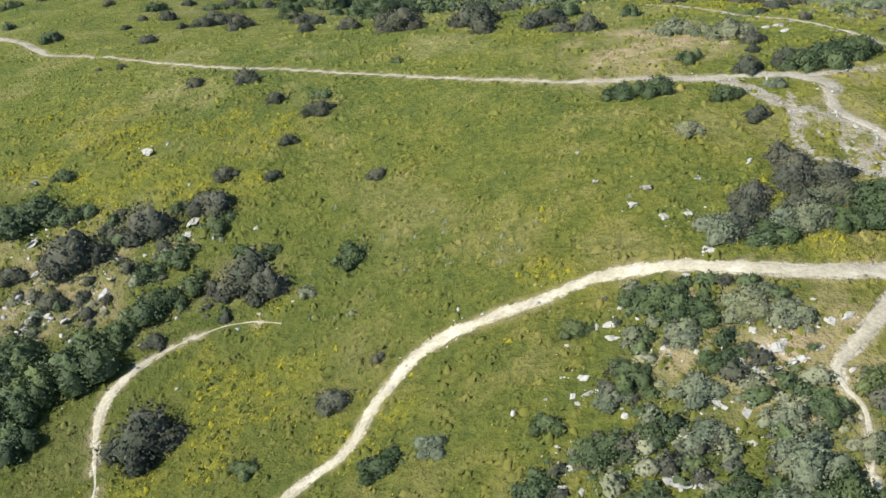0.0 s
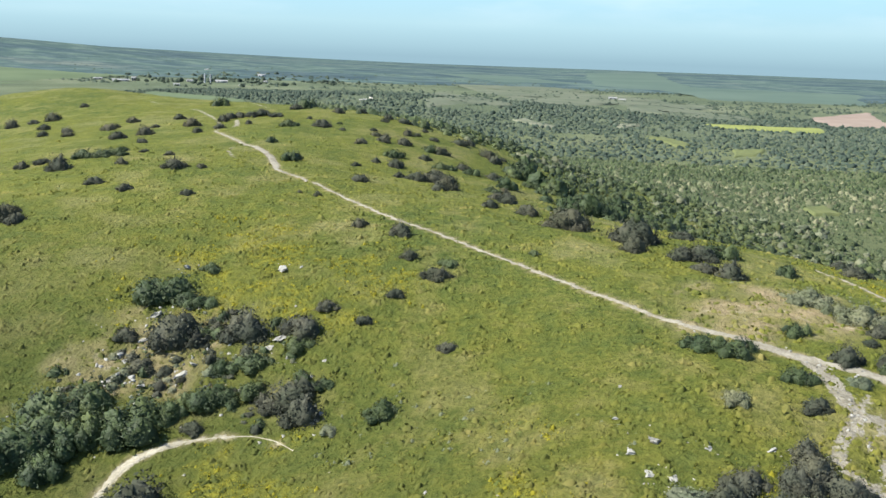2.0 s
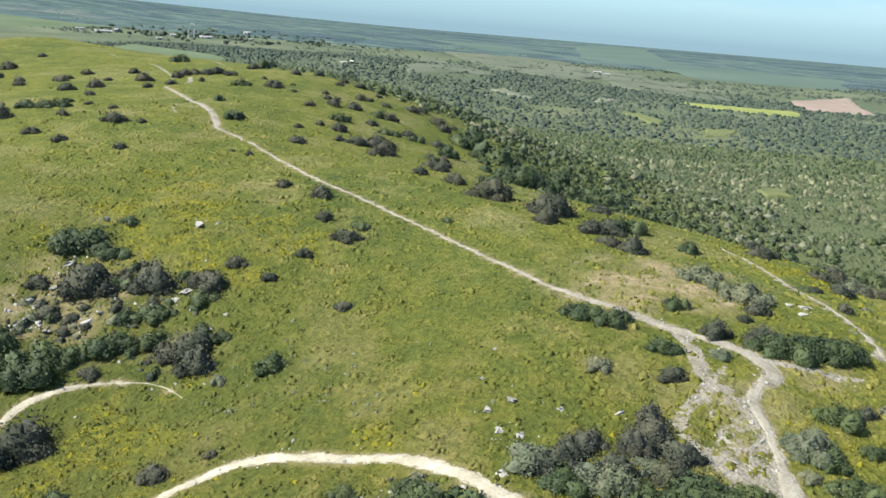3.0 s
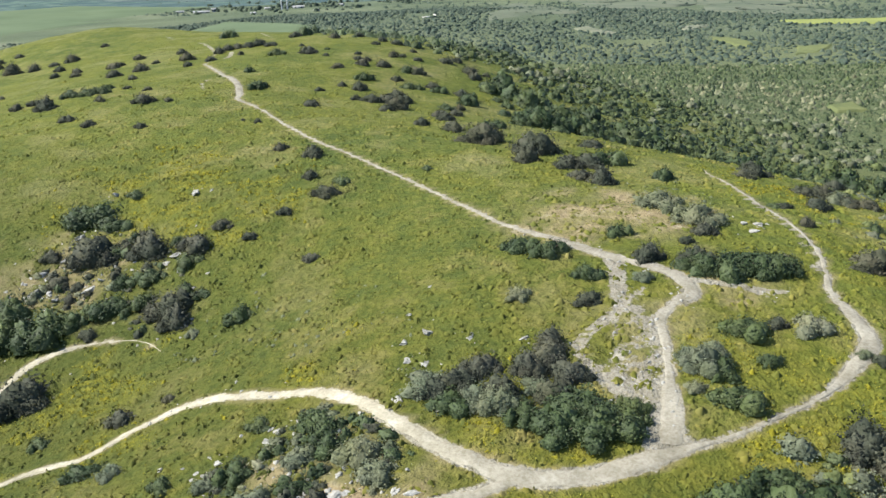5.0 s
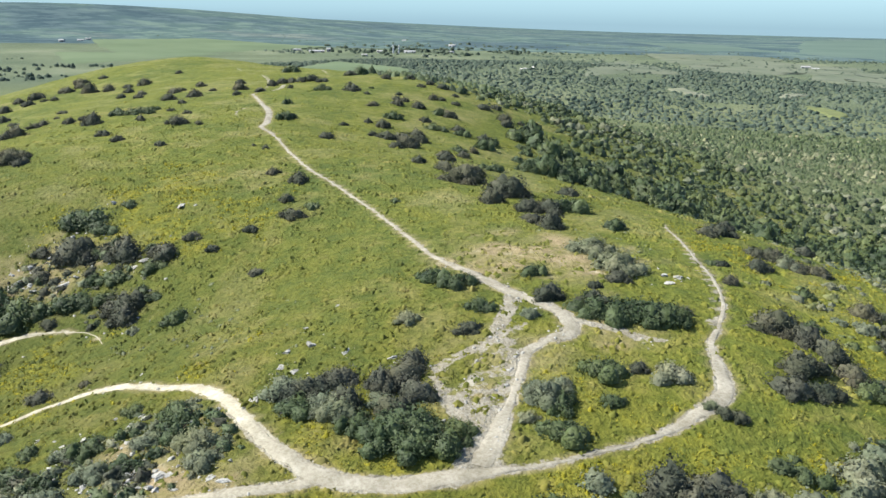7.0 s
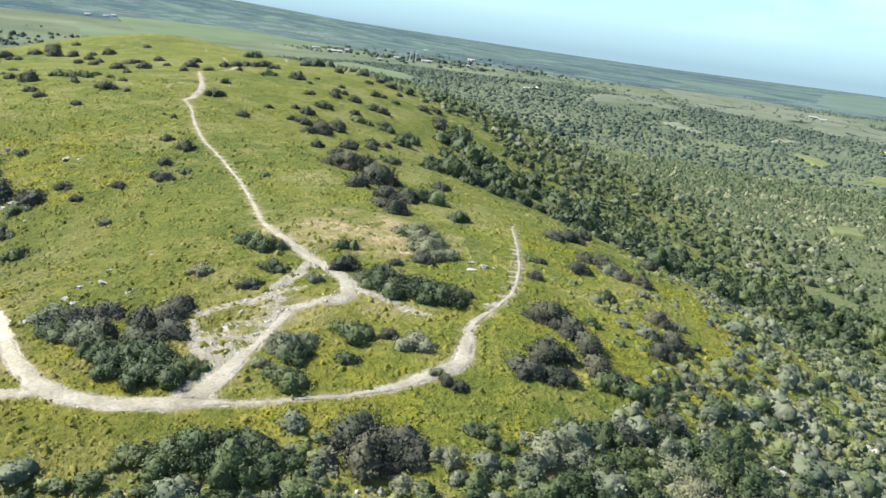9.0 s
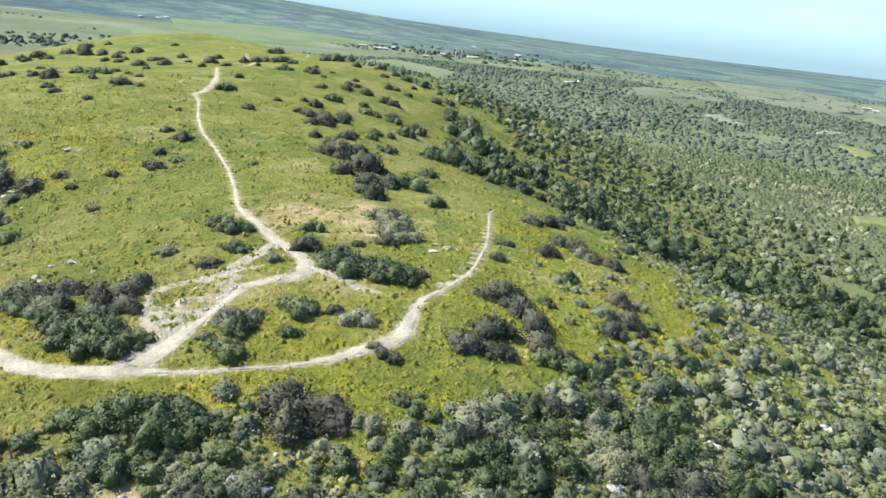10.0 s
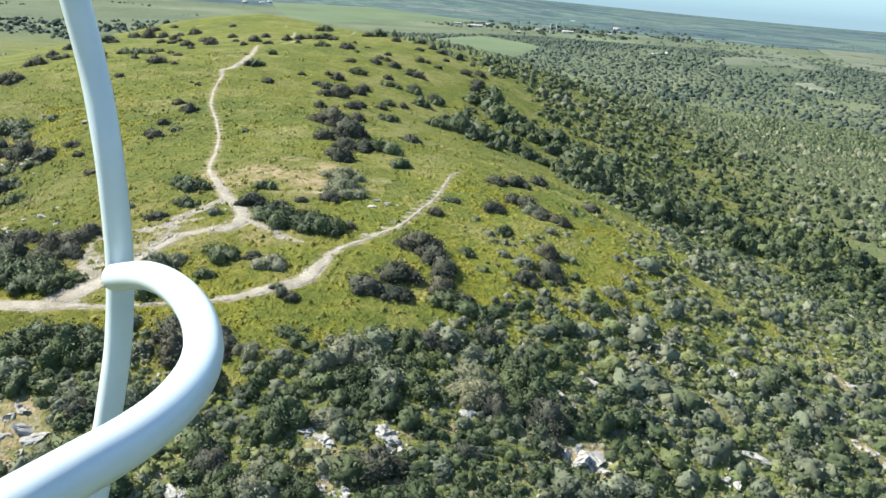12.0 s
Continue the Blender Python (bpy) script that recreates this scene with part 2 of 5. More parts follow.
def meadow_colour(tree, at):
    """Grass in patches: fresh green, olive, flowering and dry straw; darker to the near west, brighter east and far."""
    base = ramp(tree, cloud(tree, at, 0.05, 5.0, 0.6), [(0.34, (0.076, 0.096, 0.026)), (0.46, (0.122, 0.130, 0.028)), (0.56, (0.170, 0.156, 0.030)), (0.70, (0.112, 0.128, 0.034))])
    patch = ramp(tree, cloud(tree, at, 0.40, 6.0, 0.66), [(0.34, (0.086, 0.102, 0.029)), (0.48, (0.122, 0.128, 0.030)), (0.58, (0.150, 0.143, 0.032)), (0.68, (0.180, 0.164, 0.046))])
    out = blend(tree, 0.55, base, patch)
    straw = span(tree, cloud(tree, at, 0.10, 6.0, 0.68), 0.50, 0.72)
    out = blend(tree, straw, out, (0.225, 0.190, 0.085))
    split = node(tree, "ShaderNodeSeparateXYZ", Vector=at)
    # darker green towards the west and the near slope
    west_near = node(tree, "ShaderNodeMath", i0=span(tree, split.outputs["Y"], 98, 62), i1=span(tree, split.outputs["X"], 8, -24))
    west_near.operation = "MULTIPLY"
    west_darken = node(tree, "ShaderNodeMath", i0=west_near.outputs[0], i1=0.62)
    west_darken.operation = "MULTIPLY"
    out = blend(tree, west_darken.outputs[0], out, (0.080, 0.094, 0.026))
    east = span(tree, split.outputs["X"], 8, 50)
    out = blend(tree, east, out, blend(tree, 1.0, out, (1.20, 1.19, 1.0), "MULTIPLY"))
    # brightness painted by y, as grass lightens at a glancing view
    glance_gain = span(tree, split.outputs["Y"], 50, 100)
    return blend(tree, glance_gain, blend(tree, 1.0, out, (0.78, 0.78, 0.70), "MULTIPLY"), blend(tree, 1.0, out, (0.94, 0.98, 0.88), "MULTIPLY"))


def path_colour(t, at, big, small):
    out = ramp(t, big, [(0.30, (0.185, 0.165, 0.124)), (0.5, (0.255, 0.230, 0.178)), (0.7, (0.325, 0.298, 0.240))])
    split = node(t, "ShaderNodeSeparateXYZ", Vector=at)
    chalk = node(t, "ShaderNodeMath", i0=span(t, split.outputs["X"], 26, 10), i1=span(t, split.outputs["Y"], 66, 56))
    chalk.operation = "MULTIPLY"
    chalk = chalk.outputs[0]
    out = blend(t, chalk, out, blend(t, 1.0, out, (1.30, 1.30, 1.25), "MULTIPLY"))
    return blend(t, span(t, small, 0.36, 0.58), blend(t, 1.0, out, (0.78, 0.76, 0.71), "MULTIPLY"), out)


def ground_material():
    m, t, b = material("meadow_ground", 0.95, 0.1)
    at = place(t)
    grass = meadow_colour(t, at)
    fine, clump = cloud(t, at, 4.5, 6.0, 0.7), cloud(t, at, 1.5, 5.0, 0.65)
    # shade between blades and clumps painted in: low spots of the bump darkened
    grass = blend(t, span(t, fine, 0.38, 0.56), blend(t, 1.0, grass, (0.80, 0.84, 0.80), "MULTIPLY"), grass)
    grass = blend(t, span(t, clump, 0.38, 0.60), blend(t, 1.0, grass, (0.64, 0.70, 0.66), "MULTIPLY"), grass)
    soil = ramp(t, cloud(t, at, 0.8, 6.0, 0.65), [(0.3, (0.20, 0.15, 0.085)), (0.55, (0.31, 0.235, 0.14)), (0.75, (0.42, 0.36, 0.27))])
    floor = blend(t, span(t, cloud(t, at, 0.30, 6.0, 0.65), 0.54, 0.66), (0.118, 0.132, 0.040), soil)
    bloom = node(t, "ShaderNodeMath", i0=layer(t, "gold"), i1=span(t, cloud(t, at, 0.9, 6.0, 0.66), 0.38, 0.72))
    bloom.operation = "MULTIPLY"
    grass = blend(t, bloom.outputs[0], grass, (0.215, 0.194, 0.024))
    out = blend(t, layer(t, "scrub"), grass, floor)
    out = blend(t, layer(t, "bare"), out, soil)
    big, small = cloud(t, at, 0.5, 5.0, 0.6), cloud(t, at, 4.0, 8.0, 0.7)
    ragged = node(t, "ShaderNodeMath", i0=layer(t, "off"), i1=node(t, "ShaderNodeMath", i0=cloud(t, at, 1.6, 6.0, 0.68), i1=0.5).outputs[0])
    ragged.operation = "ADD"
    ragged.inputs[1].links[0].from_node.operation = "SUBTRACT"
    stony = span(t, ragged.outputs[0], 0.06, -0.04)
    out = blend(t, stony, out, path_colour(t, at, big, small))
    far = ramp(t, cloud(t, at, 0.008, 6.0, 0.6), [(0.34, (0.066, 0.084, 0.050)), (0.48, (0.084, 0.102, 0.058)), (0.58, (0.104, 0.120, 0.068)), (0.68, (0.140, 0.148, 0.094))])
    out = blend(t, layer(t, "far"), out, far)
    t.links.new(out, b.inputs["Base Color"])
    low = node(t, "ShaderNodeBump", Strength=1.0, Distance=0.55, Height=clump)
    high = node(t, "ShaderNodeBump", Strength=0.4, Distance=0.12, Height=fine, Normal=low.outputs["Normal"])
    t.links.new(high.outputs["Normal"], b.inputs["Normal"])
    return m


def path_material():
    m, t, b = material("trodden_limestone", 0.92, 0.15)
    at = place(t)
    big, small = cloud(t, at, 0.5, 5.0, 0.6), cloud(t, at, 4.0, 8.0, 0.7)
    t.links.new(path_colour(t, at, big, small), b.inputs["Base Color"])
    relief(t, b, small, 0.45, 0.10)
    return m


def stone_material():
    m, t, b = material("weathered_limestone", 0.88, 0.2)
    at = place(t)
    out = ramp(t, cloud(t, at, 1.6, 8.0, 0.7), [(0.30, (0.17, 0.155, 0.128)), (0.48, (0.27, 0.257, 0.226)), (0.68, (0.38, 0.366, 0.328))])
    t.links.new(out, b.inputs["Base Color"])
    relief(t, b, cloud(t, at, 6.0, 8.0, 0.7), 0.9, 0.08)
    return m


def leaf_material(name, dark, mid, light, rough=0.6, even=0.0):
    m, t, b = material(name, rough, 0.25)
    info = t.nodes.new("ShaderNodeObjectInfo").outputs["Random"]
    isle = t.nodes.new("ShaderNodeNewGeometry").outputs["Random Per Island"]
    out = ramp(t, isle, [(0.0, dark), (0.5, mid), (1.0, [0.4 * p + 0.6 * q for p, q in zip(mid, light)])])
    patchy = cloud(t, place(t), 0.16, 4.0, 0.6)
    out = blend(t, span(t, patchy, 0.38, 0.66), blend(t, 1.0, out, (0.70, 0.78, 0.75), "MULTIPLY"), out)
    shade = ramp(t, info, [(0.0, (0.80, 0.84, 0.80)), (0.5, (1.0, 1.0, 1.0)), (1.0, (1.15, 1.08, 0.95))])
    out = blend(t, 1.0, out, shade, "MULTIPLY")
    each = cloud(t, place(t), 0.34, 2.0, 0.5)
    out = blend(t, 1.0, out, ramp(t, each, [(0.34, [p + (1 - p) * even for p in (0.58, 0.66, 0.62)]), (0.46, (0.94, 0.96, 0.94)), (0.54, (1.02, 1.0, 1.04)), (0.66, [p + (1 - p) * even for p in (1.28, 1.22, 1.10)])]), "MULTIPLY")
    t.links.new(out, b.inputs["Base Color"])
    relief(t, b, cloud(t, place(t), 3.5, 5.0, 0.7), 0.7, 0.12)
    return thin(m, t, b, 0.10 + 0.2 * even)


def tuft_material():
    m, t, b = material("meadow_grass", 0.8, 0.15)
    at = place(t)
    isle = t.nodes.new("ShaderNodeNewGeometry").outputs["Random Per Island"]
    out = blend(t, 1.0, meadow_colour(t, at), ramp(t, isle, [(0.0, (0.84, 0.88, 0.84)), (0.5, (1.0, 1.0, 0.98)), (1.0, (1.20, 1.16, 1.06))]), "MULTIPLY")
    t.links.new(out, b.inputs["Base Color"])
    return thin(m, t, b, 0.2)


def plain_material(name, stops, scale, rough=0.85, specular=0.2, bump=0.0):
    m, t, b = material(name, rough, specular)
    fac = cloud(t, place(t), scale, 5.0, 0.6)
    t.links.new(ramp(t, fac, stops), b.inputs["Base Color"])
    if bump:
        relief(t, b, fac, 0.8, bump)
    return m


GROUND, PATH, STONE, TUFT = ground_material(), path_material(), stone_material(), tuft_material()
LEAF = {
    "evergreen": leaf_material("mastic_leaves", (0.030, 0.043, 0.017), (0.058, 0.077, 0.029), (0.104, 0.128, 0.048)),
    "thorn": leaf_material("thorn_twigs", (0.036, 0.036, 0.025), (0.064, 0.064, 0.044), (0.118, 0.116, 0.082), 0.85),
    "silver": leaf_material("silver_leaves", (0.096, 0.101, 0.064), (0.158, 0.164, 0.104), (0.240, 0.244, 0.164), 0.8, 0.4),
    "oak": leaf_material("oak_leaves", (0.026, 0.040, 0.016), (0.048, 0.068, 0.026), (0.088, 0.114, 0.042)),
    "maquis": leaf_material("maquis_leaves", (0.048, 0.063, 0.028), (0.080, 0.099, 0.045), (0.130, 0.150, 0.074), 0.75, 0.4),
    "pale": leaf_material("spiny_shrub_leaves", (0.105, 0.122, 0.050), (0.160, 0.175, 0.070), (0.220, 0.228, 0.100), 0.8, 0.5),
    # aerial haze painted into these two: greyer, bluer leaves for the plain
    "hazed_maquis": leaf_material("hazed_maquis_leaves", (0.072, 0.090, 0.062), (0.096, 0.115, 0.080), (0.132, 0.150, 0.104), 0.9, 0.5),
    "distance": leaf_material("hazed_far_leaves", (0.046, 0.064, 0.050), (0.062, 0.084, 0.064), (0.092, 0.116, 0.086), 0.9, 0.5),
}
BARK = plain_material("shrub_bark", [(0.3, (0.07, 0.05, 0.035)), (0.7, (0.17, 0.135, 0.10))], 9.0, 0.9, 0.1, 0.02)
FLOWER = plain_material("yellow_petals", [(0.3, (0.19, 0.175, 0.02)), (0.7, (0.25, 0.225, 0.025))], 2.0, 0.7)

# ---- ground, one sheet to the horizon ----
def stretched(low, high, fine, start, end, grow=1.055):
    mid = list(np.arange(low, high + fine / 2, fine))
    s, left = fine, []
    x = low
    while x > start:
        s *= grow
        x -= s
        left.append(x)
    s, x = fine, mid[-1]
    while x < end:
        s *= grow
        x += s
        mid.append(x)
    return np.array(left[::-1] + mid)


gx, gy = stretched(-116, 62, 0.8, -5200, 5200), stretched(34, 184, 0.8, -1500, 5200)
X, Y = np.meshgrid(gx, gy, indexing="ij")
Z = ground(X, Y)
inner = (np.abs(X) < 130) & (Y > 20) & (Y < 205)
off = np.full(X.shape, 99.0)
off[inner] = path_cover(X[inner], Y[inner])
Z = Z - 0.06 * step(-off / 0.3)
worn = off.copy()
for rill in RILLS:
    d, w = near_line(X[inner], Y[inner], smooth_line(rill))
    worn[inner] = np.minimum(worn[inner], d - w / 2 - 0.02)
past = east_of_edge(X, Y)
n, k = X.shape
ids = np.arange(n * k).reshape(n, k)
quads = np.stack([ids[:-1, :-1], ids[1:, :-1], ids[1:, 1:], ids[:-1, 1:]], -1).reshape(-1, 4)
ground_mesh = mesh("ground", np.stack([X, Y, Z], -1).reshape(-1, 3), quads, True)
grassy = step((Y - 84 - 0.25 * (X - 50)) / 14) * step((72 - X + 0.25 * (Y - 100)) / 14)
scrub_floor = step((past + 4 * bumps(X, Y, 9)) / 14) * (1 - 0.8 * grassy)
float_layer(ground_mesh, "scrub", scrub_floor.ravel())
BARE_SPOTS = [(68, 79.5, 3, 0.9), (68, 97, 2.5, 0.9), (43, 47, 3, 0.9), (70, 121, 3, 0.8), (78, 109, 3, 0.8), (18, 88, 9, 0.8), (14, 83, 6, 0.7), (25, 66, 4.5, 0.6), (26, 61, 3, 0.6), (31, 75.5, 3, 0.6), (12, 44, 6, 0.7), (14.5, 42.5, 5, 0.9), (-36, 68, 8, 0.6), (-40, 63, 6, 0.6), (29, 77, 3, 0.8), (-22, 66, 3, 0.4)]
bare = np.zeros(X.shape)
for bx, by, br, much in BARE_SPOTS:
    bare = np.maximum(bare, much * step(1.2 - np.hypot(X - bx, Y - by) / br + 0.5 * bumps(X, Y, 2.1)))
bare = np.maximum(bare * (0.4 + 0.6 * step(0.5 + bumps(X, Y, 1.3))), 0.6 * step((0.15 - off) / 0.3))
float_layer(ground_mesh, "bare", bare.ravel())
float_layer(ground_mesh, "off", np.clip(worn, -1, 3).ravel())
GOLD = [(46, 92, 6), (50, 100, 7), (44, 108, 7), (38, 118, 7), (52, 88, 5), (56, 108, 5), (-21, 48, 7), (-12, 46, 5), (18, 55, 4), (24, 51, 5), (36, 66, 5), (44, 67, 6), (47, 72, 5), (38, 57, 6), (33, 66, 4), (-38, 84, 12), (-26, 82, 9), (-20, 57, 6), (46, 58, 4), (30, 110, 9), (41, 88, 5), (0, 57, 6)]


def gold_density(x, y):
    """How thickly the mustard flowers."""
    like = np.zeros(np.shape(x))
    for a, b, c in GOLD:
        like = np.maximum(like, step(1.5 - np.hypot(x - a, y - b) / c))
    return like * step(0.25 + 0.9 * bumps(x, y, 3.4) + 0.5 * bumps(x, y, 1.2))


float_layer(ground_mesh, "gold", gold_density(X, Y).ravel())
float_layer(ground_mesh, "far", np.maximum(step((np.hypot(X, Y) - 330) / 250), 0.75 * step((past - 40) / 40) * step((Y - 140) / 40)).ravel())
thing("ground", ground_mesh, GROUND, "grassy limestone hill and plain with low scrub", "ground", "structure")

# the hazy sky over the sea, far behind everything
def haze_material():
    m = bpy.data.materials.new("hazy_sky")
    m.use_nodes = True
    t = m.node_tree
    t.nodes.remove(t.nodes["Principled BSDF"])
    height = node(t, "ShaderNodeSeparateXYZ", Vector=place(t)).outputs["Z"]
    colour = ramp(t, span(t, height, 0, 800), [(0.0, (0.27, 0.42, 0.50)), (0.06, (0.32, 0.49, 0.57)), (0.20, (0.41, 0.62, 0.70)), (0.45, (0.40, 0.68, 0.83)), (1.0, (0.28, 0.58, 0.85))])
    drift = node(t, "ShaderNodeMapping", Vector=place(t), Scale=(1.0, 1.0, 4.5)).outputs[0]
    veil = span(t, cloud(t, drift, 0.0011, 6.0, 0.55), 0.44, 0.72)
    veil = node(t, "ShaderNodeMath", i0=veil, i1=span(t, height, 120, 420))
    veil.operation = "MULTIPLY"
    colour = blend(t, veil.outputs[0], colour, (0.66, 0.80, 0.86))
    glow = node(t, "ShaderNodeEmission", Color=colour, Strength=0.66)
    t.links.new(glow.outputs[0], t.nodes["Material Output"].inputs["Surface"])
    return m


a = np.linspace(0, 2 * np.pi, 97)[:-1]
rims = [np.stack([4600 * np.cos(a), 4600 * np.sin(a), np.full(96, h)], -1) for h in (-60, 0, 200, 400, 800)]
i = np.arange(96)
quads = np.vstack([np.stack([96 * l + i, 96 * l + (i + 1) % 96, 96 * l + 96 + (i + 1) % 96, 96 * l + 96 + i], -1) for l in range(4)])
thing("backdrop", mesh("backdrop", np.vstack(rims), quads, True), haze_material(), "pale blue hazy sky above the far sea", "sky", "structure")

for line, (_, words) in zip(LINES, PATHS):
    way = np.gradient(line[:, :2], axis=0)
    way /= np.linalg.norm(way, axis=1)[:, None] + 1e-9
    side = np.stack([way[:, 1], -way[:, 0]], -1)
    across = np.linspace(-1, 1, 9)
    half = np.clip(line[:, 2] / 2 - 0.16, 0.05, None)
    left_edge = half * (1 + 0.30 * bumps(line[:, 0], line[:, 1], 1.1) + 0.12 * bumps(line[:, 0], line[:, 1], 0.45))
    right_edge = half * (1 + 0.30 * bumps(line[:, 0] + 50, line[:, 1], 1.2) + 0.12 * bumps(line[:, 0] + 50, line[:, 1], 0.45))
    reach = np.where(across[None] < 0, left_edge[:, None], right_edge[:, None]) * across[None]
    px = line[:, None, 0] + side[:, None, 0] * reach
    py = line[:, None, 1] + side[:, None, 1] * reach
    pz = ground(px, py) + 0.02 - 0.015 * bumps(px, py, 0.6) - 0.05 * np.abs(across[None]) ** 6
    n, k = px.shape
    ids = np.arange(n * k).reshape(n, k)
    quads = np.stack([ids[:-1, :-1], ids[:-1, 1:], ids[1:, 1:], ids[1:, :-1]], -1).reshape(-1, 4)
    me = mesh("footpath", np.stack([px, py, pz], -1).reshape(-1, 3), quads, True)
    thing("footpath", me, PATH, words, "path", "structure")


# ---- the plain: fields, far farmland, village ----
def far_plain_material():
    m, t, b = material("hazed_farmland", 1.0, 0.0)
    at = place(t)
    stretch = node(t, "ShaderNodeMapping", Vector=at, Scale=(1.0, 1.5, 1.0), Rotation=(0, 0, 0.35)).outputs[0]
    # aerial haze is painted in: bluish colours here, a faint glow below
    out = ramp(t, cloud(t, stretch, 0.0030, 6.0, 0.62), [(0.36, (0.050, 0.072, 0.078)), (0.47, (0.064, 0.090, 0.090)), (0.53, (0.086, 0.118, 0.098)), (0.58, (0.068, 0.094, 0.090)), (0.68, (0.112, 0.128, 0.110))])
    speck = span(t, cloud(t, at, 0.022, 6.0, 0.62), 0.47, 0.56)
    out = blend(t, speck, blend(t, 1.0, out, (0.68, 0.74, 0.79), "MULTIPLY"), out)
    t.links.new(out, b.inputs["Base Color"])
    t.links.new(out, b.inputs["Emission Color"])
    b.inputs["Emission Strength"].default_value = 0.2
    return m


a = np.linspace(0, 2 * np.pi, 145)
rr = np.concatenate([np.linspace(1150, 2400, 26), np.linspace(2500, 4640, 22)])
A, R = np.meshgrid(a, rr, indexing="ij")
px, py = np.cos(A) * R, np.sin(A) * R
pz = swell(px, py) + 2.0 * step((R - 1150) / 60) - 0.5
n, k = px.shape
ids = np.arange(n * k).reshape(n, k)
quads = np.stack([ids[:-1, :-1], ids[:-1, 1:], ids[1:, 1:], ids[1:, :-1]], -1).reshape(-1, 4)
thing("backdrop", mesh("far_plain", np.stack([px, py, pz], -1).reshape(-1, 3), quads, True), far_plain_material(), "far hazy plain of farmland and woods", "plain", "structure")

FIELDS = [   # four corners, crop
    ((-49, 642, 27, 665, 30, 622, -36, 616), "mustard", "yellow flowering mustard field on the plain"),
    ((14, 769, 67, 947, 78, 712, 32, 699), "ploughed", "reddish ploughed field on the plain"),
    ((-19, 492, -1, 504, -1, 474, -15, 459), "clearing", "pale green clearing among the woods"),
    ((-500, 2204, -420, 2721, -90, 1131, -269, 1285), "hazed_crop", "wide green crop field far off"),
    ((-648, 1583, -491, 1609, -291, 1337, -407, 1284), "hazed_crop", "long green crop field beyond the woods"),
    ((-405, 1092, -306, 1171, -106, 922, -178, 733), "grazing", "dry grazing land beyond the woods"),
    ((-171, 947, -80, 925, -30, 685, -119, 708), "grazing", "dry grazing land beside the farmhouse"),
    ((-282, 677, -357, 940, -189, 663, -197, 565), "grazing", "pale grazing clearing among the woods"),
    ((-156, 557, -151, 570, -125, 543, -132, 537), "fallow", "pale fallow strip among the woods"),
    ((-99, 579, -85, 602, -80, 578, -92, 564), "fallow", "small pale clearing among the woods"),
    ((-70, 541, -50, 527, -35, 492, -54, 502), "clearing", "pale green clearing among the woods"),
    ((18, 272, 26, 281, 29, 271, 21, 265), "clearing", "small green clearing among the maquis"),
    ((-995, 727, -954, 878, -735, 885, -682, 541), "crop", "pale green crop field behind the crest"),
    ((-797, 549, -718, 628, -677, 675, -600, 430), "crop", "pale green crop field behind the crest"),
    ((-500, 640, -336, 532, -300, 470, -420, 480), "crop", "green grazing land before the village"),
    ((-279, 604, -277, 603, -268, 586, -270, 586), "gravel", "pale bend of a gravel track among the woods"),
    ((-270, 587, -267, 587, -272, 577, -275, 578), "gravel", "pale bend of a gravel track among the woods"),
    ((-243, 1416, 86, 1413, 70, 1080, -78, 1027), "hazed_crop", "large green crop field beyond the grazing land"),
]
CROPS = {
    "mustard": plain_material("mustard_crop", [(0.35, (0.165, 0.185, 0.060)), (0.65, (0.21, 0.225, 0.070))], 0.05, 0.95, 0.05),
    "ploughed": plain_material("ploughed_soil", [(0.35, (0.20, 0.150, 0.120)), (0.65, (0.25, 0.195, 0.155))], 0.03, 0.95, 0.05),
    "crop": plain_material("green_crop", [(0.35, (0.080, 0.106, 0.058)), (0.65, (0.104, 0.130, 0.072))], 0.012, 0.95, 0.05),
    "grazing": plain_material("dry_grazing", [(0.35, (0.082, 0.098, 0.064)), (0.65, (0.122, 0.130, 0.090))], 0.03, 0.95, 0.05),
    # the green crop made bluer, with the haze of distance in its colour
    "hazed_crop": plain_material("hazed_green_crop", [(0.35, (0.068, 0.098, 0.080)), (0.65, (0.088, 0.120, 0.094))], 0.006, 0.95, 0.05),
    "clearing": plain_material("grassy_clearing", [(0.35, (0.088, 0.104, 0.046)), (0.65, (0.128, 0.138, 0.056))], 0.15, 0.95, 0.05),
    "gravel": plain_material("white_gravel", [(0.35, (0.30, 0.29, 0.25)), (0.65, (0.40, 0.38, 0.33))], 0.2, 0.95, 0.05),
    "fallow": plain_material("fallow_land", [(0.35, (0.115, 0.125, 0.080)), (0.65, (0.20, 0.195, 0.145))], 0.04, 0.95, 0.05),
}
def off_fields(x, y):
    """One off the fields, none on crops, a few trees on grazing and fallow land."""
    clear = np.ones(np.shape(x))
    for corners, crop, _ in FIELDS:
        c = np.array(corners, float).reshape(4, 2)
        side = [(q[0] - p[0]) * (y - p[1]) - (q[1] - p[1]) * (x - p[0]) for p, q in zip(c, np.roll(c, -1, 0))]
        inside = np.all([s > 0 for s in side], 0) | np.all([s < 0 for s in side], 0)
        clear = np.where(inside, np.minimum(clear, 0.25 if crop in ("grazing", "fallow") else 0.0), clear)
    return clear


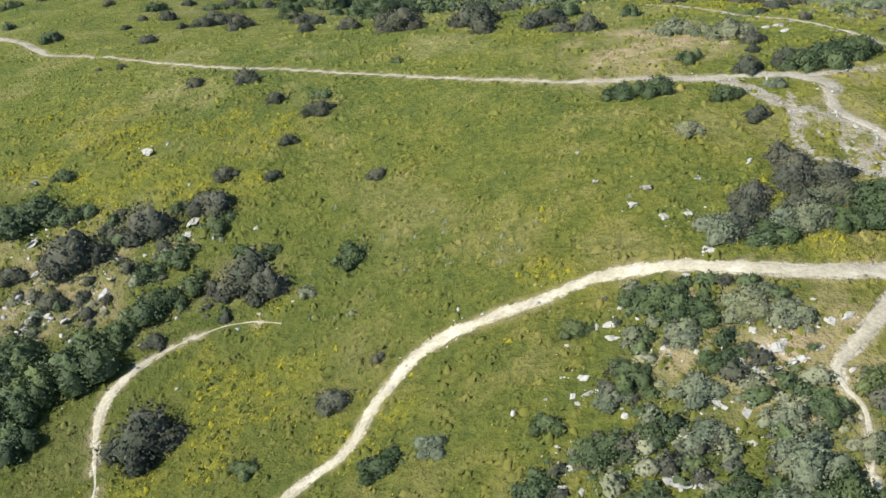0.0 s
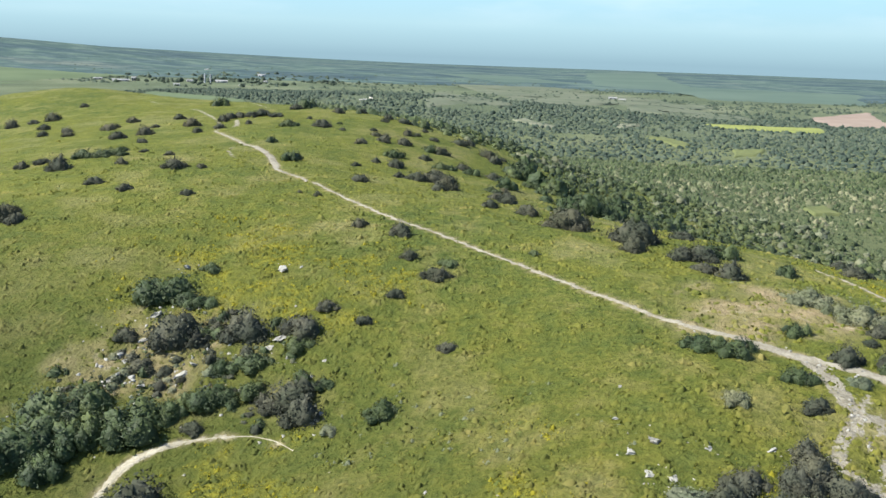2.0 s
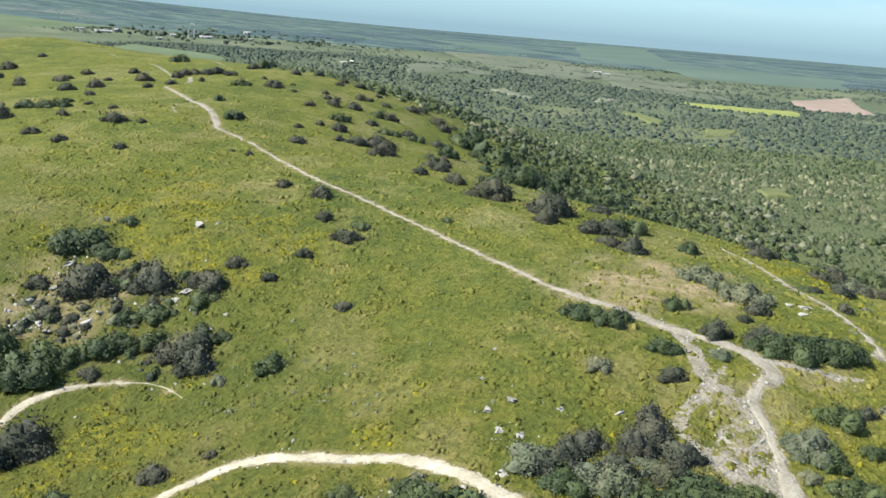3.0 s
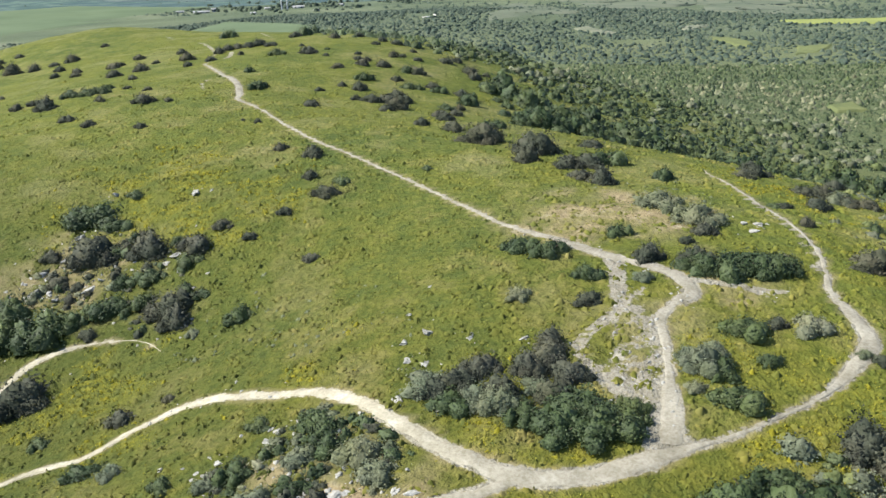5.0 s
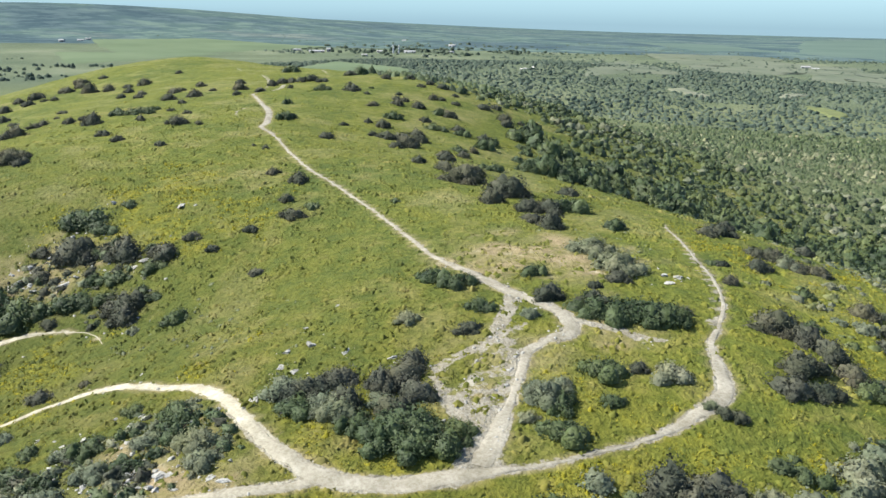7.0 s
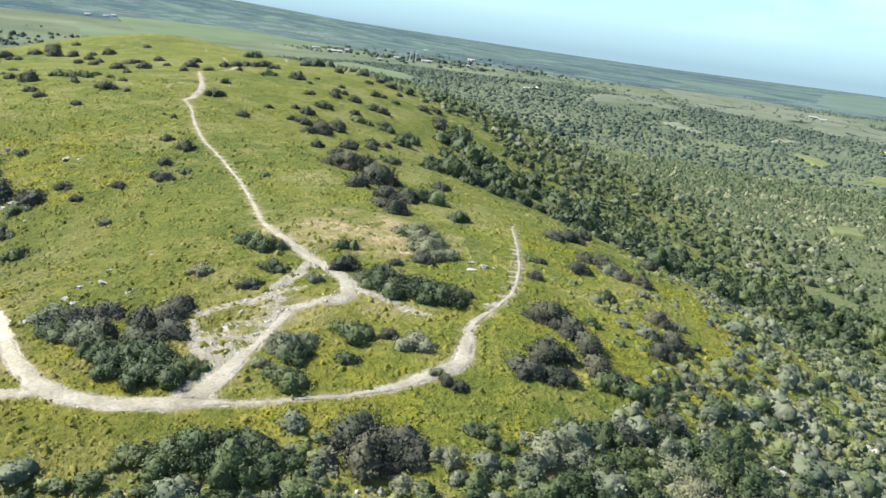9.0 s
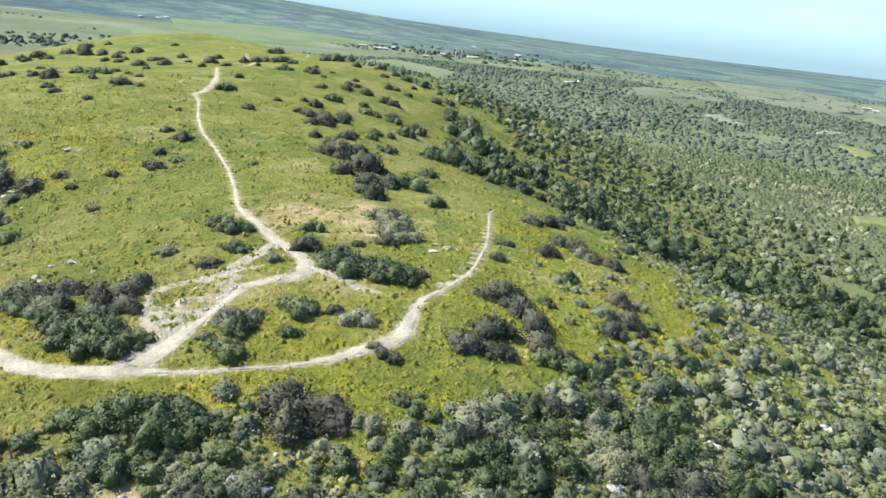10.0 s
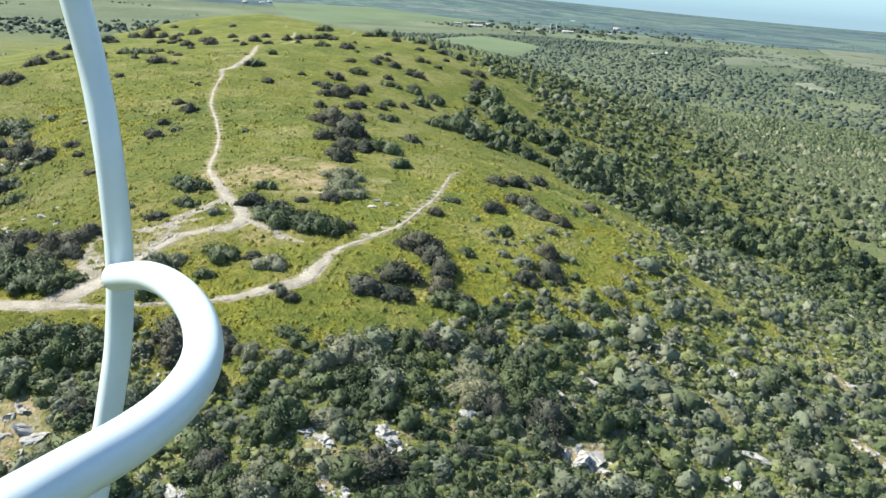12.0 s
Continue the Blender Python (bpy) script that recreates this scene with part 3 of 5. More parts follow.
for corners, crop, words in FIELDS:
    c = np.array(corners, float).reshape(4, 2)
    u, v = np.meshgrid(np.linspace(0, 1, 17), np.linspace(0, 1, 17), indexing="ij")
    u2, v2 = u[..., None], v[..., None]
    xy = c[0] * (1 - u2) * (1 - v2) + c[1] * u2 * (1 - v2) + c[2] * u2 * v2 + c[3] * (1 - u2) * v2
    edge = np.minimum(np.minimum(u, 1 - u), np.minimum(v, 1 - v)) < 0.01
    wob = min(np.hypot(*(c[1] - c[0])) * (0.02 if crop in ("mustard", "ploughed", "crop", "hazed_crop") else 0.22), 30)
    fx, fy = xy[..., 0] + wob * bumps(xy[..., 0], xy[..., 1], 12 + wob), xy[..., 1] + wob * bumps(xy[..., 0] + 99, xy[..., 1], 12 + wob)
    beyond = step((np.hypot(fx, fy) - 1060) / 80)
    fz = ground(fx, fy) + np.where(edge, -0.4, 0.7) * (1 - beyond) + np.where(edge, 1.2, 2.2) * beyond
    ids = np.arange(17 * 17).reshape(17, 17)
    quads = np.stack([ids[:-1, :-1], ids[:-1, 1:], ids[1:, 1:], ids[1:, :-1]], -1).reshape(-1, 4)
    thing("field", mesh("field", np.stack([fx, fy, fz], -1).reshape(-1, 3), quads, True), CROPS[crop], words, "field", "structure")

PLASTER = plain_material("white_plaster", [(0.35, (0.26, 0.27, 0.27)), (0.65, (0.34, 0.35, 0.35))], 0.3, 0.85, 0.2)
ROOFING = plain_material("pale_roof_sheet", [(0.35, (0.24, 0.235, 0.22)), (0.65, (0.32, 0.31, 0.29))], 0.3, 0.6, 0.3)
PANE = plain_material("dark_window", [(0.35, (0.03, 0.035, 0.04)), (0.65, (0.05, 0.055, 0.06))], 1.0, 0.2, 0.5)


def block(x0, y0, z0, x1, y1, z1):
    v = [(x, y, z) for x in (x0, x1) for y in (y0, y1) for z in (z0, z1)]
    return mesh("wall", v, [(0, 1, 3, 2), (4, 6, 7, 5), (0, 4, 5, 1), (2, 3, 7, 6), (0, 2, 6, 4), (1, 5, 7, 3)])


def house(name, x, y, length, depth, height, turn, words):
    """Walls, a gabled roof with eaves and a row of windows on the long side."""
    root = tagged(new(name), words, "building", "buildings of the village")
    root.matrix_world = pose(x, y, float(ground(x, y)) - 0.3, 0, 0, turn)
    part("wall", block(-length / 2, -depth / 2, 0, length / 2, depth / 2, height), PLASTER, root)
    l, d, up = length / 2 + 0.4, depth / 2 + 0.4, depth * 0.18
    v = [(-l, -d, height), (l, -d, height), (l, 0, height + up), (-l, 0, height + up), (-l, d, height), (l, d, height), (-l, -d, height - 0.25), (l, -d, height - 0.25), (-l, d, height - 0.25), (l, d, height - 0.25)]
    part("roof", mesh("roof", v, [(0, 1, 2, 3), (3, 2, 5, 4), (6, 7, 1, 0), (9, 8, 4, 5), (6, 0, 3, 3), (8, 3, 4, 4)][:4]), ROOFING, root)
    count = max(2, int(length / 5))
    for w in range(count):
        at = -length / 2 + length * (w + 0.5) / count
        part("window", block(at - 0.8, -depth / 2 - 0.06, height * 0.35, at + 0.8, -depth / 2 + 0.05, height * 0.75), PANE, root)
    return root


for x, y, length, depth, height, turn, words in (
        (-662, 787, 34, 12, 4.5, 42, "long pale farm shed with a metal roof"), (-661, 806, 9, 8, 9, 40, "tall white farm building beside the shed"), (-700, 795, 18, 8, 4, 45, "low white farm outbuilding near a crop field"),
        (-593, 869, 26, 12, 5, 35, "white flat warehouse among the village trees"), (-571, 762, 11, 8, 5, 30, "white village house among trees"), (-616, 843, 12, 8, 5, 20, "white village house among trees"),
        (-649, 1036, 18, 10, 10, 30, "white two-storey village house among trees"), (-520, 800, 10, 8, 5, 10, "white village house among trees"), (-560, 905, 12, 8, 6, 15, "white village house among trees"),
        (-169, 933, 16, 8, 5, 15, "white farmhouse alone on the plain"), (-157, 921, 13, 7, 4, 0, "white barn beside the farmhouse"),
        (-973, 672, 12, 8, 7, 40, "white house on the far slope"), (-973, 698, 14, 9, 7, 50, "white house on the far slope"), (-984, 716, 12, 8, 8, 45, "white house on the far slope"), (-802, 1130, 12, 8, 6, 40, "white house on the far slope")):
    house("village_house" if length < 30 else "farm_shed", x, y, 0.5 * length, 0.5 * depth, 0.42 * height, turn, words)


def chimney(x, y, tall):
    """A slim tapering factory chimney with a collar at its head."""
    root = tagged(new("factory_chimney"), "slim pale factory chimney above the village trees", "chimney", "chimneys of the village")
    root.matrix_world = pose(x, y, float(ground(x, y)) - 0.3)
    a = np.linspace(0, 2 * np.pi, 15)[:-1]

    def turned(profile):
        v = np.vstack([np.stack([r * np.cos(a), r * np.sin(a), np.full(14, z)], -1) for r, z in profile])
        i = np.arange(14)
        f = np.vstack([np.stack([14 * l + i, 14 * l + (i + 1) % 14, 14 * l + 14 + (i + 1) % 14, 14 * l + 14 + i], -1) for l in range(len(profile) - 1)])
        return mesh("shaft", v, f, True)

    part("shaft", turned([(1.0, 0), (0.85, tall * 0.5), (0.7, tall), (0.5, tall), (0.5, tall - 1)]), PLASTER, root)
    part("collar", turned([(0.70, tall - 1.2), (0.95, tall - 1.1), (0.95, tall - 0.4), (0.70, tall - 0.3)]), ROOFING, root)


chimney(-595, 841, 10.0)
chimney(-594, 850, 9.5)

# ---- shrubs ----
def leaf_fan(points, normals, size, r):
    """One leaf spray (a triangle) at each point, facing roughly along the normal."""
    n = len(points)
    nrm = normals + 0.6 * r.randn(n, 3)
    nrm /= np.linalg.norm(nrm, axis=1)[:, None]
    u = np.cross(nrm, r.randn(n, 3))
    u /= np.linalg.norm(u, axis=1)[:, None]
    v = np.cross(nrm, u)
    s = (size * (0.55 + 0.9 * r.rand(n)))[:, None]
    corners = np.stack([points - u * s - v * s * 0.5, points + u * s - v * s * 0.5, points + v * s * 1.2], 1)
    return corners.reshape(-1, 3), np.arange(3 * n).reshape(-1, 3)


def crown(seed, height, lobes, leaves, size, sides=16, rings=6, uneven=0.13):
    """A shrub's crown one metre wide: a low dome of rounded lobes with dark clefts, set with leaf sprays."""
    r = np.random.RandomState(seed)
    c = r.randn(lobes, 3)
    c[:, 2] = np.abs(c[:, 2]) * 0.9 - 0.1
    c /= np.linalg.norm(c, axis=1)[:, None]
    wide = (1.9 / math.sqrt(lobes)) * (0.65 + 0.7 * r.rand(lobes))
    rise = 0.72 + 0.28 * r.rand(lobes)
    phase = 6.3 * r.rand(4)

    def shape(d):
        gap = np.linalg.norm(d[:, None] - c[None], axis=2) / wide
        lift = rise * np.sqrt(np.clip(1 - gap ** 2, 0, 1))
        k = np.argmax(lift, 1)
        t = np.arctan2(d[:, 1], d[:, 0])
        outline = 1 + 0.16 * np.sin(2 * t + phase[0]) + 0.11 * np.sin(3 * t + phase[1]) + 0.07 * np.sin(5 * t + phase[2])
        return outline * (0.76 + 0.25 * lift[np.arange(len(d)), k]), k

    def dome(d, scale):
        p = d * (shape(d)[0] * scale)[:, None] * np.array([0.5, 0.5, height])
        p[:, 2] = np.maximum(p[:, 2] + 0.06 * height, 0.0)
        return p

    d = r.randn(max(leaves, 1), 3)
    leaves = len(d)
    d[:, 2] = np.abs(d[:, 2]) * 1.05 - 0.2
    d /= np.linalg.norm(d, axis=1)[:, None]
    k = shape(d)[1]
    p = dome(d, 0.82 + 0.26 * r.rand(leaves) ** 1.2)
    verts, faces = leaf_fan(p, d + 0.55 * (d - c[k]) / wide[k][:, None] + np.array([0, 0, 0.25]), size, r)
    a = np.linspace(0, 2 * np.pi, sides + 1)[:-1]
    rows = [np.stack([np.cos(a + 0.3 * l) * math.cos(e), np.sin(a + 0.3 * l) * math.cos(e), np.full(sides, math.sin(e))], -1) for l, e in enumerate(np.linspace(-0.15, 1.3, rings))]
    body = dome(np.vstack(rows + [[[0.0, 0.0, 1.0]]]), 0.80)
    body *= 1 + uneven * r.randn(len(body), 1)
    body[:sides, 2] = -0.03
    i, j = np.arange(sides), (np.arange(sides) + 1) % sides
    fs = [faces]
    base = len(verts)
    for l in range(rings - 1):
        lo, up = base + sides * l, base + sides * (l + 1)
        fs += [np.stack([lo + i, lo + j, up + j], -1), np.stack([lo + i, up + j, up + i], -1)]
    fs.append(np.stack([up + i, up + j, np.full(sides, base + sides * rings)], -1))
    return np.vstack([verts, body]), np.vstack(fs)


def stems(seed, count, height):
    """Bent tapering stems that fork outwards from the foot."""
    r = np.random.RandomState(seed + 90)
    vs, fs = [], []
    for s in range(count):
        a = r.rand() * 6.3
        lean = 0.10 + 0.2 * r.rand()
        steps = np.linspace(0, 1, 5)
        mid = np.stack([np.cos(a) * lean * steps ** 1.3, np.sin(a) * lean * steps ** 1.3, -0.06 + (height * 0.75 + 0.06) * steps], -1)
        q = np.linspace(0, 2 * np.pi, 6)[:-1]
        ring = np.stack([np.cos(q), np.sin(q), 0 * q], -1)
        v = (mid[:, None] + ring[None] * (0.022 * (1.15 - steps))[:, None, None]).reshape(-1, 3)
        i = np.arange(5)
        f = np.concatenate([np.stack([5 * l + i, 5 * l + (i + 1) % 5, 5 * l + 5 + (i + 1) % 5, 5 * l + 5 + i], -1) for l in range(4)])
        fs.append(f + sum(len(w) for w in vs)), vs.append(v)
    return np.vstack(vs), np.vstack(fs)


KINDS = {   # name, height for a width of one, lobes, leaves, leaf size, label, variants
    "evergreen": ("evergreen_bush", 0.44, 22, 1700, 0.0220, "dense dark-green mastic bush on the grassy slope"),
    "thorn": ("thorn_bush", 0.36, 24, 1800, 0.0200, "low dome-shaped grey-brown thorny bush in the meadow"),
    "silver": ("silver_bush", 0.42, 20, 1700, 0.0215, "silvery grey-green shrub beside the footpath"),
    "oak": ("oak_shrub", 0.60, 22, 1500, 0.0225, "tall dark-green shrubby oak on the slope"),
}
MODELS = {}
for number, (kind, (name, tall, lobes, leaves, size, words)) in enumerate(KINDS.items()):
    MODELS[kind] = []
    for v in range(6):
        r = np.random.RandomState(900 + 10 * number + v)
        vs, fs, base = [], [], 0
        for lobe in range(5):
            # one broad mound and four smaller ones grown into its flanks
            wide = (0.90 if kind == "thorn" else 0.72) if lobe == 0 else 0.34 + 0.24 * r.rand()
            a, far = 1.57 * lobe + 1.3 * r.rand(), 0.0 if lobe == 0 else 0.24 + 0.12 * r.rand()
            cv, cf = crown(100 * number + 10 * v + lobe, tall * (0.95 + 0.35 * r.rand()), lobes if lobe == 0 else 9, int(leaves * (0.40 if lobe == 0 else 0.15)), size / wide ** 0.6, 12 if lobe == 0 else 9, 5 if lobe == 0 else 4, 0.03)
            vs.append(cv * wide + np.array([far * math.cos(a), far * math.sin(a), -0.01]))
            fs.append(cf + base)
            base += len(cv)
        sv, sf = stems(100 * number + v, 4, tall * 0.7)
        MODELS[kind].append((mesh("crown", np.vstack(vs), np.vstack(fs), True), mesh("stem", sv, sf)))


def bush(kind, x, y, width, words=""):
    name, tall, _, _, _, label = KINDS[kind]
    r = np.random.RandomState(int(abs(x * 37 + y * 91) * 10) % 99991)
    root = new(name)
    tagged(root, words or label, "tree" if kind == "oak" else "bush", name.replace("_", " ") + "es on the hill" if kind != "oak" else "oak shrubs on the hill")
    root.empty_display_size = 0.1
    flat = 0.85 + 0.3 * r.rand()
    spread = 0.90 if kind == "thorn" else 1.0
    z = float(np.min(ground(np.array([x, x + 0.2 * width, x - 0.2 * width, x, x]), np.array([y, y, y, y + 0.2 * width, y - 0.2 * width]))))
    root.matrix_world = pose(x, y, z, 0, 0, 360 * r.rand()) @ Matrix.Diagonal((width * 1.24 * spread, width * (1.02 + 0.3 * r.rand()) * spread, width * flat * 1.15, 1))
    cm, sm = MODELS[kind][r.randint(6)]
    part("crown", cm, LEAF[kind], root)
    part("stem", sm, BARK, root)
    return root


# the shrubs that stand singly: x, y, width
EVERGREEN_A = [
    (13.8, 33.5, 3.5), (9, 34.3, 2.9), (5, 34.9, 2.3), (-0.1, 37.5, 3), (3.7, 38.9, 3), (6, 39.1, 2.1),
    (17.7, 40.1, 2.3), (0.9, 41.7, 1.9), (10.9, 43, 2.3), (5.8, 43.6, 2.6), (-8.8, 43.6, 3.1), (10.5, 47.3, 2.7),
    (-18.3, 47.3, 1.9), (3.5, 48.9, 2.3), (8.9, 48.9, 3.1), (32.9, 48.9, 3), (7.4, 50, 2.1), (34.2, 50.5, 3.4),
    (24.2, 53.1, 2.9), (22.8, 53.9, 3.2), (35.8, 53, 3.8), (21.4, 53.9, 2.8), (16.4, 53.1, 3.1), (26.4, 54.4, 4.1),
    (39.3, 54.4, 3.7), (23.8, 54.7, 3.3), (37.1, 54.8, 3.4), (27.7, 55.6, 3.2), (23.9, 55.8, 3.8), (24.9, 56.1, 4),
]
EVERGREEN_B = [
    (27.4, 57.4, 2.3), (33.4, 61, 3.2), (32, 63.6, 2.6), (-28.3, 64.9, 4.8), (-27.1, 65, 3.2), (-11.9, 65.4, 3.3),
    (34.6, 66.2, 2), (-24.8, 66.5, 3), (-29.4, 68.2, 2.7), (-18.9, 68.4, 2.4), (54.1, 68.7, 3.6), (-21.5, 68.7, 2.4),
    (32.2, 69.3, 3.1), (-26.6, 69.3, 3.1), (-34, 71.5, 2.6), (54, 71.9, 3.7), (-23.8, 72.1, 2.9), (56.3, 72.3, 3.7),
    (19.2, 72.4, 2.8), (-27.7, 74.8, 1.8), (54.8, 75.1, 3.4), (-37, 75.5, 3), (14.4, 75.9, 3.2), (-41.4, 76, 7),
    (11.7, 76.1, 3.3), (-43.8, 76.6, 2.8), (27.4, 77.8, 3.9), (29.1, 78.2, 4.4), (30.7, 79.1, 4.4), (59.7, 79.4, 3.6),
]
EVERGREEN_C = [
    (28.8, 79.5, 3.5), (32.4, 79.9, 4.4), (30.8, 80.6, 3.8), (-39.7, 80.9, 2.4), (33.5, 81.1, 3), (32.4, 81.8, 3),
    (18.7, 82.3, 2.2), (48.6, 82.5, 3.1), (-15.8, 89.2, 1.9), (41.9, 91.5, 2.2), (-8.4, 96, 1.4), (39.2, 99.8, 2.1),
    (29.6, 99.9, 1.3), (9.3, 106.4, 4.8), (-87.4, 114, 3.2), (-85, 115.7, 3.6), (-83.6, 117.2, 3.2), (-85.6, 121.1, 2.2),
    (-13.5, 126.4, 3.4), (-58, 127.7, 3.6), (-27.8, 137.8, 3), (-14.6, 138.4, 4.2), (-3.7, 141.5, 3.4), (-9.4, 142.2, 3.5),
    (-49, 146.9, 3.2), (-40.9, 148.9, 3.4), (-39.6, 150, 2.5), (-36.2, 151.6, 2.9), (-30.5, 152.7, 3.3), (-76.1, 157, 3.7),
]
EVERGREEN_D = [
    (-27.7, 159.5, 3), (-47.6, 160.4, 3.6), (-69.6, 165.6, 1.2), (-108.7, 181.1, 5),
]
EVERGREEN = EVERGREEN_A + EVERGREEN_B + EVERGREEN_C + EVERGREEN_D
THORN_A = [
    (-12.4, 50.7, 2.7), (-26.2, 52.1, 5.9), (-9.5, 53.3, 1.3), (14.9, 54.1, 2.8), (19.1, 55.3, 3.1), (15.9, 55.5, 3.6),
    (22.3, 56.6, 3.1), (16.7, 57.3, 3.2), (19.5, 58.6, 2.9), (20.1, 58.6, 2.8), (22.4, 59.1, 3.3), (43.2, 59.4, 4.5),
    (41.1, 60.4, 4.3), (20.5, 60.5, 3.6), (-27.6, 61.2, 2.3), (44.9, 61.6, 3.1), (43.3, 61.9, 4.3), (20, 62, 2.7),
    (-18.9, 64.5, 4.6), (-22, 65.3, 3.5), (-20.5, 66.2, 5.5), (-37, 66.3, 2.9), (20.6, 68.7, 2.4), (-41.1, 69.1, 2.6),
    (41.4, 69.9, 1.5), (42.3, 70.3, 1.7), (-36.1, 70.6, 6.1), (-28.4, 70.7, 1.9), (34.3, 71.3, 1.6), (-33.1, 72.5, 2.2),
]
THORN_B = [
    (-30, 72.9, 5.2), (-24.5, 74.3, 4.5), (-9.8, 74.4, 2), (-19.3, 76.6, 1.7), (43.9, 77, 3.5), (-23.8, 77.7, 2.7),
    (22.7, 78.1, 3.2), (45.9, 78.8, 3.3), (27.3, 79.1, 3.2), (26.3, 79.2, 3), (43.6, 81.1, 4.3), (-18.4, 81.6, 2),
    (24.7, 83.2, 1.5), (33.2, 83.3, 1.8), (47, 83.5, 3.2), (49.3, 84.3, 2.3), (-71.5, 85.3, 3.3), (-74.9, 85.7, 4.4),
    (44.7, 85.8, 3.6), (-15.8, 85.9, 3.2), (25.6, 86.3, 2.5), (42.5, 86.5, 3.6), (39.8, 86.7, 4.6), (-78.2, 87.5, 4.2),
    (-75.1, 87.6, 3.4), (51.2, 88, 1.8), (-20.4, 89.6, 2.1), (48.1, 93.9, 3.5), (33.3, 95.1, 2), (-24.4, 95.9, 3.1),
]
THORN_C = [
    (-30.3, 97.1, 2.2), (49, 97.8, 2), (-96.8, 97.8, 3.2), (12.1, 97.9, 3.8), (47.6, 98, 3.4), (-65.7, 98.2, 2.7),
    (9.3, 98.5, 2.7), (-56.2, 98.9, 1.8), (-96.3, 99.1, 4.4), (30.5, 100.3, 1.8), (-73.2, 100.6, 2.8), (44.5, 101, 3.1),
    (6.6, 102.4, 3.7), (1.1, 102.8, 3.4), (-97.9, 103.5, 2.4), (33.3, 104.1, 3.5), (8.3, 104.3, 4), (-98.4, 105.7, 2.5),
    (-41.1, 106.2, 1.4), (-43.9, 106.4, 0.9), (-110.3, 106.7, 2.2), (-86.1, 107.8, 4.7), (0.5, 107.9, 5.7), (-94.1, 108.3, 2.8),
    (31.2, 109.7, 3), (35.7, 109.8, 3.1), (33, 110.3, 3.5), (-8.5, 110.7, 5.7), (-92.5, 110.7, 2.8), (37.7, 110.9, 2.7),
]
THORN_D = [
    (38.7, 111.3, 1.7), (-122.6, 111.7, 3.2), (-78, 111.8, 1.9), (-68.5, 112.1, 4), (-104.6, 112.4, 1.3), (24.3, 113.7, 2.9),
    (-64.9, 113.8, 1.8), (-10.2, 114.2, 3.1), (4.7, 115.9, 3.2), (25.1, 116.3, 2.6), (-15.4, 116.4, 3.2), (26.2, 117.6, 1.9),
    (-20.9, 117.7, 2.3), (-11.3, 118.1, 3.2), (-112, 118.5, 2.3), (23.8, 118.6, 2.6), (-75.7, 120.2, 1.7), (-42.4, 121.1, 2.8),
    (-81.8, 121.6, 1.6), (33.2, 122.9, 2.7), (23.2, 123.2, 2.8), (-142.9, 123.6, 3.6), (-20.5, 124, 3.2), (-31.9, 126.2, 2.5),
    (-23.4, 127.6, 3.2), (-31.8, 129.1, 4.1), (-89.5, 130.4, 2.3), (-37.6, 130.7, 3.4), (-40.5, 130.8, 2.1), (-147.7, 132.4, 3.7),
]
THORN_E = [
    (-23.5, 133.1, 2.6), (-49.4, 133.3, 1.8), (-36.2, 133.3, 4.2), (-97.7, 133.9, 3.6), (-156.3, 135.1, 3.6), (-34.6, 136.2, 3.1),
    (-143, 136.3, 2.4), (-147.5, 136.5, 2.2), (-113, 137.7, 2.4), (-119.6, 138.1, 2.7), (-44.9, 138.8, 3.2), (-95.9, 139.1, 4),
    (-48.6, 139.2, 1.9), (-155.5, 139.5, 4.5), (-38.3, 140.2, 3.6), (-26.5, 140.7, 2.3), (-116.8, 141.5, 2.9), (-86.9, 142.5, 2.4),
    (-109.2, 144.6, 3.4), (-125.7, 144.7, 2.8), (-142.5, 145.6, 5.4), (-153.8, 146.7, 4.2), (-109.9, 146.9, 2.4), (-137.3, 147.5, 3.5),
    (-86.4, 148.8, 2.5), (-101.7, 149.1, 1.7), (-93, 149.3, 3.3), (-135.2, 151.4, 2.7), (-57.9, 151.8, 2.5), (-45.1, 152, 2.2),
]
THORN_F = [
    (-157, 152.8, 3.5), (-110.8, 153.5, 3), (-38.6, 153.7, 3), (-32.9, 154.2, 3.4), (-133.4, 154.9, 4.6), (-84.7, 156.1, 1.7),
    (-55.6, 156.9, 2.7), (-162.9, 157.2, 4.1), (-91.8, 157.7, 3.1), (-103.1, 158.7, 2.7), (-65.7, 159.4, 1.4), (-53, 160.2, 3.2),
    (-71, 160.5, 3.6), (-45.9, 161, 3.6), (-59.3, 161.1, 2.3), (-57.5, 161.7, 2.3), (-93.6, 162.7, 3.2), (-161.6, 163.1, 2.7),
    (-92.7, 164.8, 3.2), (-90.1, 165.4, 3.2), (-62.1, 165.6, 1.9), (-85.2, 167, 3.1), (-88.7, 167.1, 3.7), (-77.9, 168.1, 1.5),
    (-138.2, 169.6, 2.3), (-38.4, 171.1, 3.2), (-57.1, 171.3, 2.9), (-51.8, 172, 2.2), (-55.5, 172.4, 1.9), (-41.4, 175.1, 3.8),
]
THORN_G = [
    (-48.1, 177.4, 3.4), (-38.9, 177.7, 1.9), (-65.7, 178.5, 2.1), (-56.9, 179.3, 1.8), (-88.6, 180.6, 3.3), (-78.3, 181.4, 2.7),
    (-47.9, 181.7, 3), (-63.6, 184, 3.1), (-67.8, 184.7, 2.6), (-75.9, 187.8, 2.7),
]
THORN = THORN_A + THORN_B + THORN_C + THORN_D + THORN_E + THORN_F + THORN_G
